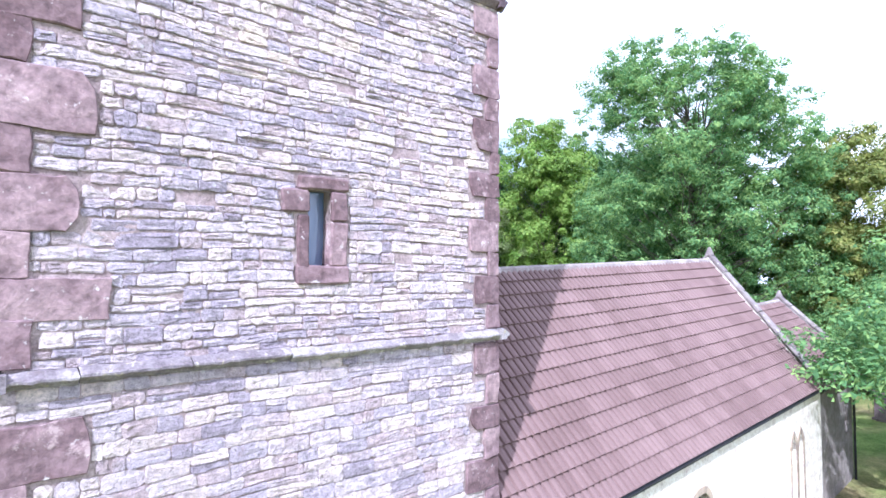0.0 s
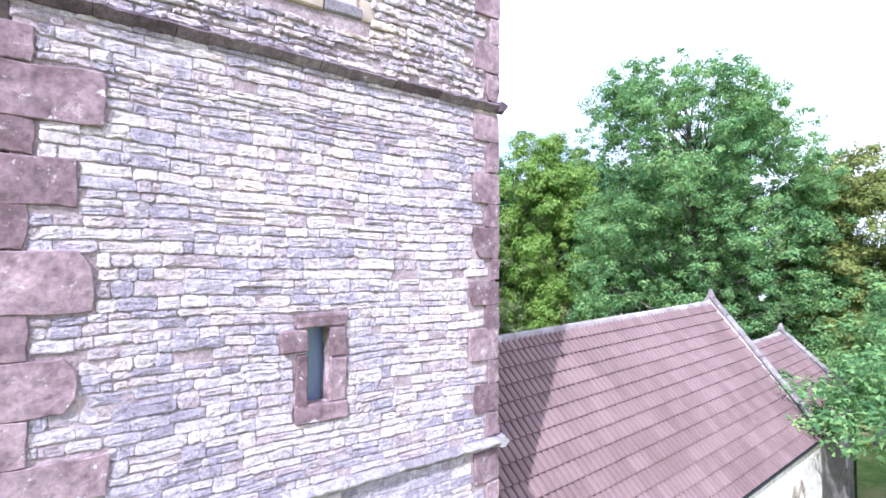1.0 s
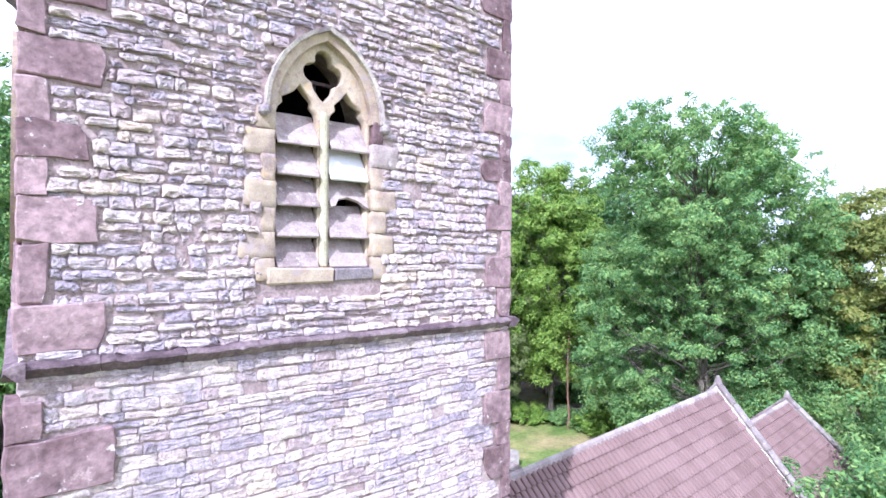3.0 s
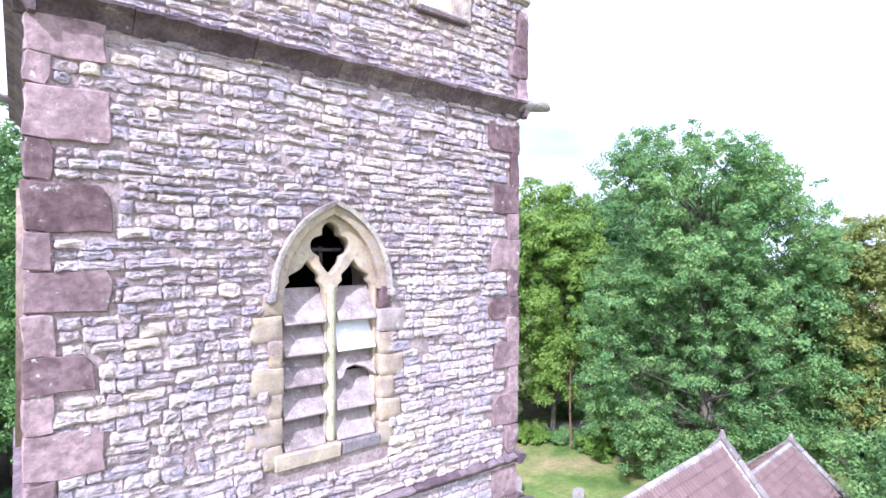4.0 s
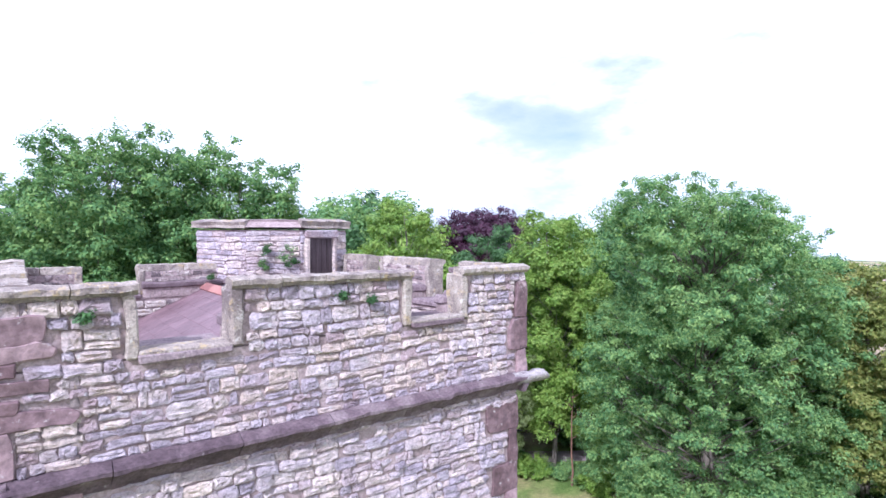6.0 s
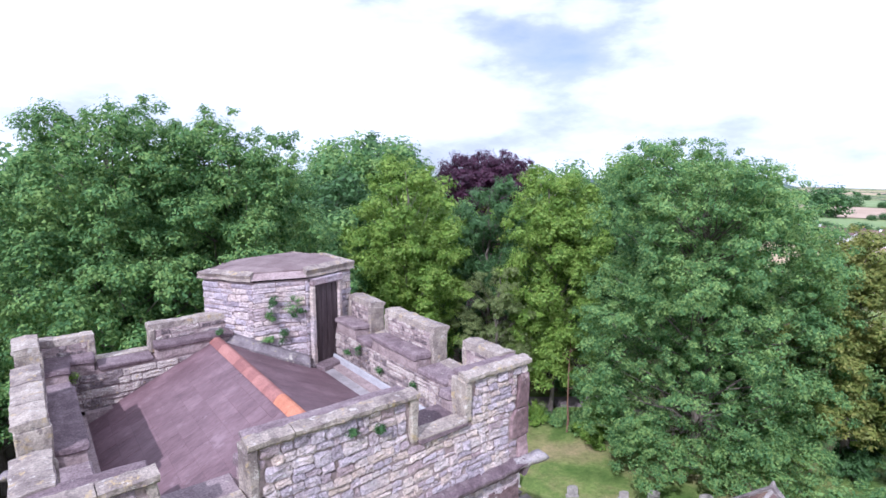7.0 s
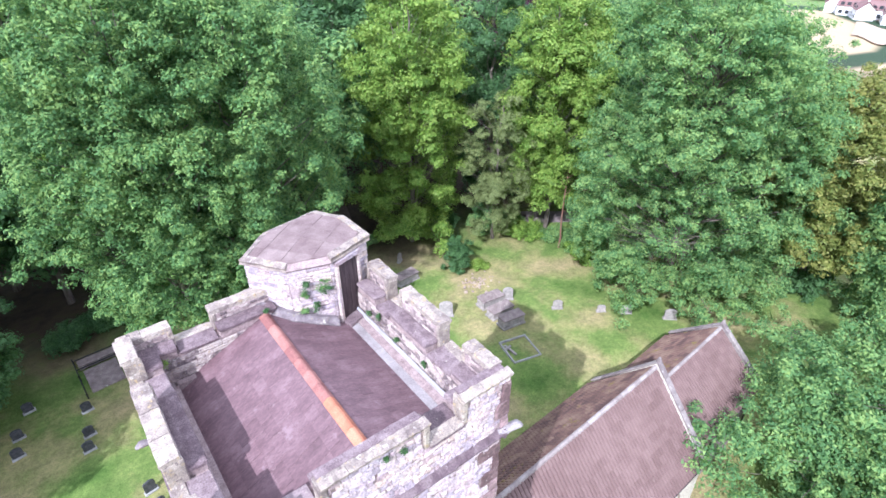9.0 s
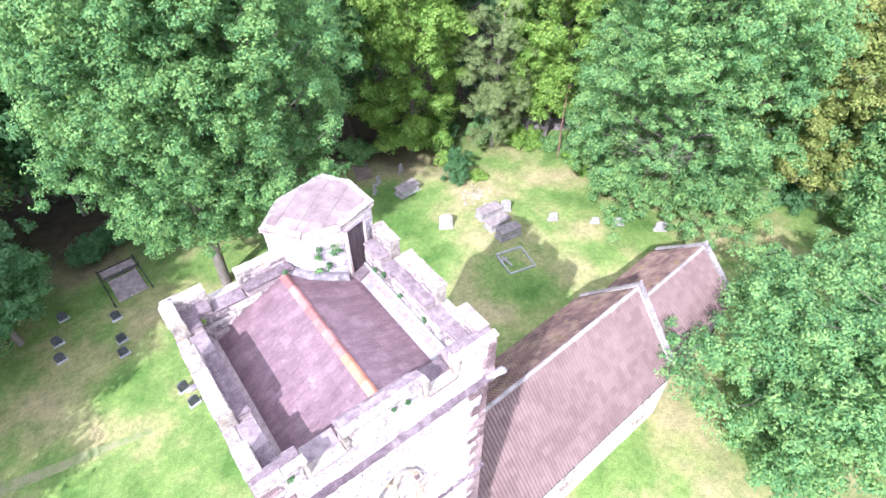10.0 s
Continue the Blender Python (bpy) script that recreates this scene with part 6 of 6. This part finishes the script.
def chest_tomb(x, y, length, width, height, turn, label):
    t = thing("chest_tomb", pose(x, y, ground_z(x, y), 0, 0, turn), label, "tomb", group="chest tombs")
    part("base", block((length + 0.12, width + 0.12, 0.3), (0, 0, 0.0), 0.02), M["grave"], t)
    part("chest", block((length - 0.16, width - 0.16, height - 0.2), (0, 0, height / 2), 0.015), M["grave"], t)
    for sx in (-1, 1):
        for sy in (-1, 1):
            part("corner_post", block((0.14, 0.14, height - 0.2), (sx * (length / 2 - 0.1), sy * (width / 2 - 0.1), height / 2), 0.015), M["grave"], t)
    part("lid", block((length + 0.06, width + 0.06, 0.11), (0, 0, height), 0.025, 0.01), M["ledger"], t, "lichened ledger slab")


M["ledger"] = material("lichened_ledger", [(0.165, 0.125, 0.118), (0.235, 0.185, 0.172), (0.315, 0.26, 0.24)], 2.5, 40, 0.92, 0.3, spots=[(0.50, 0.48, 0.42), (0.18, 0.2, 0.12)], spot_scale=4)


def build_churchyard():
    chest_tomb(21.2, 16.9, 2.0, 0.95, 0.75, -6, "grey stone chest tomb with a lichened lid")
    chest_tomb(20.9, 15.45, 2.0, 0.95, 0.65, -4, "pale grey stone chest tomb on the lawn")
    chest_tomb(20.7, 14.0, 1.9, 0.9, 0.8, -8, "brownish stone chest tomb beside a kerbed grave")
    chest_tomb(17.9, 24.0, 2.0, 1.0, 0.7, 4, "shaded stone chest tomb near the wood")
    headstone(22.6, 16.4, 0.8, 1.2, -35, "weathered upright headstone by the chest tombs")
    headstone(17.5, 17.9, 1.05, 1.3, -32, "pale leaning headstone throwing a long shadow", lean=-12)
    headstone(24.7, 13.0, 0.70, 0.80, -38, "small pale rounded headstone on open grass")
    headstone(28.2, 9.2, 0.75, 0.75, -40, "small pale headstone under the ash")
    headstone(30.1, 6.7, 0.85, 0.9, -45, "pale headstone at the ash tree's shade")
    headstone(27.0, 10.6, 0.6, 0.6, -38, "low worn headstone under the ash")
    headstone(33.5, -0.6, 1.1, 1.5, 60, "broad dark headstone beyond the chancel", mat="slab")
    headstone(15.6, 25.8, 0.6, 0.9, 40, "dark headstone in the wood's shade")
    headstone(16.6, 26.8, 0.6, 0.8, 30, "dark headstone in the wood's shade")
    headstone(19.2, 27.0, 0.6, 0.9, 30, "dark headstone in the wood's shade")
    for x, y in ((-6.4, 25.4), (-6.6, 23.0), (-6.8, 21.7), (-10.3, 23.9), (-9.5, 27.9), (-10.2, 25.6)):
        headstone(x, y, 0.58, 0.8, 8, "dark polished headstone on a white base", mat="polished")
    headstone(-4.5, 16.3, 0.6, 0.9, 10, "dark polished headstone near the tower", mat="polished")
    headstone(-4.3, 14.9, 0.6, 0.85, 10, "dark polished headstone near the tower", mat="polished")
    # a grave kerbed in pale stone, with a fallen cross
    kerb = thing("kerbed_grave", pose(19.2, 11.5, ground_z(19.2, 11.5), 0, 0, -14), "grave with a pale stone kerb and a fallen cross", "grave")
    for c, size in (((0, 1.1, 0.06), (2.2, 0.10, 0.2)), ((0, -1.1, 0.06), (2.2, 0.10, 0.2)), ((1.05, 0, 0.06), (0.10, 2.09, 0.2)), ((-1.05, 0, 0.06), (0.10, 2.09, 0.2))):
        part("kerb_stone", block(size, c, 0.02), M["pale_kerb"], kerb)
    cross = bmesh.new()
    block((0.16, 1.1, 0.12), (0, 0, 0), 0.015, bm=cross)
    block((0.6, 0.16, 0.13), (0, 0.25, 0.0), 0.015, bm=cross)
    ob = part("cross", cross, M["grave"], kerb, "fallen grey stone cross")
    ob.matrix_basis = pose(-0.7, 0.1, 0.12, 8, 0, 20)
    # family plot with a ledger behind dark rails
    plot = thing("railed_plot", pose(-5.0, 28.9, ground_z(-5.0, 28.9), 0, 0, 4), "family grave plot with ledger slabs and low dark rails", "grave")
    part("ledger", block((2.1, 2.6, 0.25), (0.05, -0.6, 0.1), 0.03, 0.02), M["ledger"], plot)
    part("ledger", block((2.4, 0.75, 0.4), (0.05, 1.55, 0.15), 0.03, 0.02), M["ledger"], plot)
    for c, size in (((-1.35, 0, 0.3), (0.07, 4.4, 0.07)), ((1.4, -0.2, 0.3), (0.07, 3.9, 0.07)), ((0, 2.1, 0.3), (2.7, 0.07, 0.07)), ((0, 0.95, 0.3), (2.7, 0.07, 0.07))):
        part("rail", block(size, c, 0.01), M["metal"], plot)
    for sx, sy in ((-1.35, -2.2), (-1.35, 0), (-1.35, 2.1), (1.4, -2.1), (1.4, 0.95), (1.4, 2.1)):
        part("post", block((0.1, 0.1, 0.75), (sx, sy, 0.15), 0.015), M["metal"], plot)


M["polished"] = material("dark_polished_granite", [(0.03, 0.03, 0.035), (0.06, 0.06, 0.065), (0.10, 0.10, 0.105)], 6, 60, 0.35, 0.05)
M["pale_kerb"] = material("pale_kerb_stone", [(0.26, 0.25, 0.24), (0.34, 0.33, 0.315), (0.42, 0.41, 0.39)], 3, 40, 0.9, 0.3)
build_churchyard()


def shrub(x, y, r, h, kind, seed, count, label, leaf=0.2, category="shrub", name="shrub"):
    rng = random.Random(seed)
    t = thing(name, pose(x, y, ground_z(x, y)), label, category)
    lobes = [((r * 0.6 * rng.uniform(-1, 1), r * 0.6 * rng.uniform(-1, 1), h * rng.uniform(0.15, 0.75)), (r * 0.42, r * 0.42, h * 0.22)) for i in range(16)]
    put("leaves", crown_mesh("leaves", LEAF[kind], seed, lobes, leaf, count, spread=leaf * 1.6), t)
    v, f = [], []
    for c, _ in lobes[:8]:
        limb(v, f, (0, 0, -0.1), c, 0.04, 0.01, 5, 3, rng)
    put("stems", mesh_of("stems", v, f, M["bark"]), t)
    return t


def build_shrubs():
    shrub(22.7, 22.4, 1.9, 3.4, "dark", 201, 6000, "dense dark green laurel bush alone on the grass")
    shrub(24.0, 21.4, 0.9, 0.9, "maple", 202, 1200, "low bright green nettle patch beside the laurel")
    rng = random.Random(71)
    edge = [(28.5, 26.5), (31.0, 25.2), (34.2, 17.8), (32.2, 16.6), (25.5, 29.0), (17.5, 31.5), (30.0, 28.0), (38.6, 24.5), (40.5, 1.8), (40.0, 6.0), (41.5, -1.5), (42.5, 2.0)]
    for i, (x, y) in enumerate(edge):
        shrub(x, y, rng.uniform(1.4, 2.3), rng.uniform(1.6, 3.2), rng.choice(("ash", "dark", "maple")), 210 + i, 3600, "undergrowth of nettle and elder at the wood's edge", 0.24)
    for i, (x, y, h) in enumerate(((32.2, 20.4, 1.3), (31.0, 22.4, 1.6), (34.4, 19.2, 1.2), (30.2, 23.6, 1.8), (32.8, 18.0, 1.2))):
        shrub(x, y, 1.7, h, "maple" if i % 2 else "ash", 260 + i, 3000, "low bright nettles along the wood's edge", 0.22)
    for i in range(10):
        a = i / 9
        x, y = -6.5 + 14 * a, 33.5 + 1.5 * math.sin(5 * a)
        shrub(x, y, 1.6, 2.2, "dark", 240 + i, 2600, "shady undergrowth below the ash trees", 0.26)


build_shrubs()


def wall_plant(m, r, n, kind, seed, label):
    rng = np.random.default_rng(seed)
    t = thing("wall_fern", m, label, "fern", group="wall ferns")
    lobes = [((rng.uniform(-r, r) * 0.6, -r * 0.25, rng.uniform(-r, r) * 0.6), (r * 0.5, r * 0.3, r * 0.4)) for i in range(4)]
    put("fronds", crown_mesh("fronds", LEAF[kind], seed, lobes, 0.05, 2 * n, spread=0.07), t)


def build_wall_plants():
    face = math.degrees(math.atan2(1.72 - 2.02, 1.62 - 0.60))
    for k, (u, z, r) in enumerate(((0.35, 18.66, 0.16), (0.72, 18.60, 0.22), (0.80, 18.42, 0.14), (0.30, 18.40, 0.12), (0.55, 17.98, 0.17), (0.25, 17.92, 0.10))):
        p = Vector((0.64, 2.04, 0)).lerp(Vector((1.62, 1.76, 0)), u)
        wall_plant(Matrix.Translation((p.x, p.y - 0.03, z)) @ pose(0, 0, 0, 0, 0, face), r, 90, "ash" if k % 2 else "dark", 300 + k, "small green fern rooted in the turret wall")
    for k, (x, y, z, r, rz) in enumerate(((-2.3, 2.22, 17.85, 0.16, 0), (2.28, 0.9, 17.7, 0.12, -90), (2.28, 0.1, 17.55, 0.10, -90), (2.28, 1.35, 17.5, 0.14, -90), (2.28, -1.0, 17.6, 0.12, -90), (0.05, 2.2, 18.2, 0.10, 0), (-2.3, -2.98, 18.28, 0.06, 0), (0.4, -2.98, 18.25, 0.06, 0), (0.05, -2.98, 18.30, 0.05, 0))):
        wall_plant(pose(x, y, z, 0, 0, rz), r * 0.8, 50, "maple" if k == 0 else "dark", 320 + k, "tuft of weeds rooted in the parapet")


build_wall_plants()


def build_path_and_wall():
    rng = random.Random(90)
    road = []
    for i in range(13):
        a = i / 12
        x, y = 31.0 + 10 * a, 27.2 - 8.6 * a
        road.append((x, y))
    v, f = [], []
    for x, y in road:
        for s in (-1.5, 1.5):
            v.append((x + 0.26 * s, y + s, ground_z(x, y) + 0.05))
    for i in range(12):
        f.append((2 * i, 2 * i + 2, 2 * i + 3, 2 * i + 1))
    tagged(put("lane", mesh_of("lane", v, f, M["path"])), "pinkish grey tarmac lane through the wood's edge", "lane", kind="structure")
    v, f = [], []
    for i in range(12):
        x, y = 16.0 + 5.5 * i / 11, 28.0 + 16 * i / 11
        for s in (-0.7, 0.7):
            v.append((x + s, y - 0.3 * s, ground_z(x, y) + 0.04))
    for i in range(11):
        f.append((2 * i, 2 * i + 1, 2 * i + 3, 2 * i + 2))
    tagged(put("path", mesh_of("path", v, f, M["soil_path"])), "trodden brown earth path into the wood", "path", kind="structure")
    v, f = [], []
    for i in range(16):
        a = i / 15
        x, y = -24 + 17 * a, 18.6 - 3.8 * a
        for s in (-0.55, 0.55):
            w = s * (1.15 - 0.7 * a) * rng.uniform(0.75, 1.2)
            v.append((x + 0.2 * w, y + w, ground_z(x, y + w) + 0.03))
    for i in range(15):
        f.append((2 * i, 2 * i + 2, 2 * i + 3, 2 * i + 1))
    tagged(put("path", mesh_of("path", v, f, M["worn_turf"])), "worn pale strip of dry turf across the grass", "path", kind="structure")
    heap = thing("stone_heap", pose(22.2, 19.6, ground_z(22.2, 19.6)), "scatter of pale stones and cut turf on the grass", "stones")
    for i in range(46):
        s = rng.uniform(0.08, 0.22)
        ob = part("stone", block((s * 1.4, s, s * 0.7), (0, 0, 0), s * 0.2, s * 0.15, rng=rng), M["cream"], heap)
        ob.matrix_basis = pose(rng.gauss(0, 0.8), rng.gauss(0, 0.6), s * 0.2, rng.uniform(-15, 15), rng.uniform(-15, 15), rng.uniform(0, 360))
    # a dead reddish stem standing in the undergrowth
    t = thing("dead_tree", pose(31.6, 19.2, ground_z(31.6, 19.2)), "slim dead tree stem with reddish bark", "tree")
    v, f = [], []
    limb(v, f, (0, 0, -0.3), (0.2, 0.1, 8.0), 0.09, 0.03, 7, 6, rng, 0.012)
    for k in range(7):
        z = 3 + k * 0.8
        limb(v, f, (0.05, 0, z), (rng.uniform(-0.9, 0.9), rng.uniform(-0.9, 0.9), z + 0.5), 0.03, 0.008, 4, 3, rng)
    put("stem", mesh_of("stem", v, f, M["red_bark"]), t)


M["red_bark"] = material("red_bark", [(0.12, 0.062, 0.042), (0.18, 0.098, 0.066), (0.24, 0.14, 0.10)], 4, 30, 0.9, 0.4)
M["worn_turf"] = material("worn_dry_turf", [(0.150, 0.195, 0.062), (0.215, 0.215, 0.098), (0.270, 0.235, 0.135)], 1.2, 20, 0.95, 0.5, mottle=0.7, spots=[(0.16, 0.21, 0.06)], spot_scale=1.6, spot_at=0.55)
M["soil_path"] = material("trodden_earth", [(0.09, 0.065, 0.05), (0.14, 0.10, 0.08), (0.19, 0.14, 0.11)], 1.5, 25, 0.95, 0.3)
build_path_and_wall()


# ---------------------------------------------------------------- the far country
def house(x, y, turn, length, width, eave, rise, label):
    h = thing("house", pose(x, y, ground_z(x, y) - 0.3, 0, 0, turn), label, "house", group="village houses")
    bm = bmesh.new()
    prof = [(-width / 2, 0), (width / 2, 0), (width / 2, eave), (0, eave + rise), (-width / 2, eave)]
    a, b = [bm.verts.new((-length / 2, p, z)) for p, z in prof], [bm.verts.new((length / 2, p, z)) for p, z in prof]
    bm.faces.new(a)
    bm.faces.new(list(reversed(b)))
    for i in range(5):
        j = (i + 1) % 5
        bm.faces.new((a[j], a[i], b[i], b[j]))
    part("wall", bm, M["white"], h)
    ang = math.degrees(math.atan2(rise, width / 2))
    L = math.hypot(rise, width / 2) + 0.5
    for s in (-1, 1):
        ob = part("roof_slope", block((length + 0.6, L, 0.18), (0, 0, 0), 0.02), M["far_roof"], h)
        ob.matrix_basis = Matrix.Translation((0, s * width / 4 * 1.06, eave + rise / 2 + 0.02)) @ pose(0, 0, 0, -s * ang, 0, 0)
    for k in (-0.32, 0.32):
        part("chimney", block((0.7, 0.5, 0.9), (k * length, 0, eave + rise + 0.25), 0.03), M["white"] if k < 0 else M["far_roof"], h)
    for k in (-0.3, 0.0, 0.3):
        for z in (1.5, 4.0):
            for s in (-1, 1):
                part("window", block((1.1, 0.06, 1.1), (k * length, s * (width / 2 + 0.02), z), 0.01), M["glass_dark"], h)


def mound(name, x, y, rx, ry, height, turn, label):
    v, f = [], []
    n, m = 28, 10
    for i in range(m + 1):
        r = i / m
        for k in range(n):
            a = 2 * math.pi * k / n
            z = height * (math.cos(math.pi * max(0.0, r - 0.12) / 0.88) * 0.5 + 0.5) * (1 + 0.06 * math.sin(5 * a + i))
            v.append((rx * r * math.cos(a), ry * r * math.sin(a), z))
    for i in range(m):
        for k in range(n):
            f.append((i * n + k, i * n + (k + 1) % n, (i + 1) * n + (k + 1) % n, (i + 1) * n + k))
    ob = put(name, mesh_of(name, v, f, M["hazy_wood"], True), at=pose(x, y, ground_z(x, y) - 4, 0, 0, turn))
    tagged(ob, label, "hill", kind="structure")


# the hills' green is turned bluish: distance haze put into their colour
M["hazy_wood"] = material("hazy_wooded_hill", [(0.060, 0.088, 0.088), (0.085, 0.118, 0.115), (0.110, 0.142, 0.130)], 0.012, 0.05, 0.95, 0)


M["stubble"] = material("dry_stubble", [(0.340, 0.246, 0.170), (0.399, 0.297, 0.212), (0.451, 0.348, 0.255)], 0.02, 0.4, 0.95, 0, mottle=0.3)
M["pasture"] = material("far_pasture", [(0.14, 0.21, 0.075), (0.19, 0.26, 0.10), (0.25, 0.30, 0.14)], 0.02, 0.4, 0.95, 0, mottle=0.3)


def far_country():
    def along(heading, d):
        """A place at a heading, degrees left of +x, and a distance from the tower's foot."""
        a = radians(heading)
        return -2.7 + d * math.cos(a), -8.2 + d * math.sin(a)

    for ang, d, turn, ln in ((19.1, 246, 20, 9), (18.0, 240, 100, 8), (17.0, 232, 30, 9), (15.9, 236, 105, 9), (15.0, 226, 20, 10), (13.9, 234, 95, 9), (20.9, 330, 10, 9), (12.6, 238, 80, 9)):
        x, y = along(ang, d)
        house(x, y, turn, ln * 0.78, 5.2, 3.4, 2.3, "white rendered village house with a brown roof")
    for ang, d, rx, ry, hh, nm in ((22.6, 3300, 300, 260, 48, "wooded hill on the horizon"), (66.5, 3600, 330, 260, 42, "hill on the horizon, tinted blue-green for haze"), (38.0, 3700, 700, 300, 34, "low wooded ridge on the horizon"), (8, 4200, 900, 300, 60, "low wooded ridge on the horizon")):
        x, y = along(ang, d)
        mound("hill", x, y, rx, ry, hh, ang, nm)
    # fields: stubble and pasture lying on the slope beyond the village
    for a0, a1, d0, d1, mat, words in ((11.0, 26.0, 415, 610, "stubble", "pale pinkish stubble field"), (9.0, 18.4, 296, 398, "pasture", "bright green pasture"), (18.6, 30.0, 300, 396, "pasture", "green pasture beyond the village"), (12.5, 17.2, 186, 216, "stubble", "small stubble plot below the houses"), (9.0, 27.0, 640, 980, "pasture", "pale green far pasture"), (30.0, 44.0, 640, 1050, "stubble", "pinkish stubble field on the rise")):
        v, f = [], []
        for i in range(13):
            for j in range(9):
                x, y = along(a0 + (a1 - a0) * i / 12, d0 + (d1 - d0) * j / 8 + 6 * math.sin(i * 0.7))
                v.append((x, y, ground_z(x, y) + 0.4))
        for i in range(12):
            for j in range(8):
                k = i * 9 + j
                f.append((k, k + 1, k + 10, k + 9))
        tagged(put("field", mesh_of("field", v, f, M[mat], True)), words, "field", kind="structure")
    # hedgerow trees
    rng = random.Random(12)
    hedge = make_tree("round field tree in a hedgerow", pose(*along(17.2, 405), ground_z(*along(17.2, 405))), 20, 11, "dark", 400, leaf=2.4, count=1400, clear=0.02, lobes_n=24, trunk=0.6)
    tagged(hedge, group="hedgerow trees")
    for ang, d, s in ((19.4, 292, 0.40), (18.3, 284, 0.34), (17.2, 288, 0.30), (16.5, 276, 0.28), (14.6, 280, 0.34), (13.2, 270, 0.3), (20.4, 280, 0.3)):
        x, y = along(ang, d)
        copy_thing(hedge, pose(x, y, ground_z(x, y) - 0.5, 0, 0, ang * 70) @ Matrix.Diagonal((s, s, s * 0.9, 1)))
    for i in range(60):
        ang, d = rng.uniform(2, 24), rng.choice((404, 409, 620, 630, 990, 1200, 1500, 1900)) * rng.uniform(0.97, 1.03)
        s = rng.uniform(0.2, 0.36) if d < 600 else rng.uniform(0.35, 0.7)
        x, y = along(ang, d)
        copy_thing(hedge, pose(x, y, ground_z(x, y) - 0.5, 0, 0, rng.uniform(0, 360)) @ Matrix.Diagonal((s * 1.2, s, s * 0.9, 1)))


far_country()

# ---------------------------------------------------------------- pieces of the tower's face
build_south_masonry()
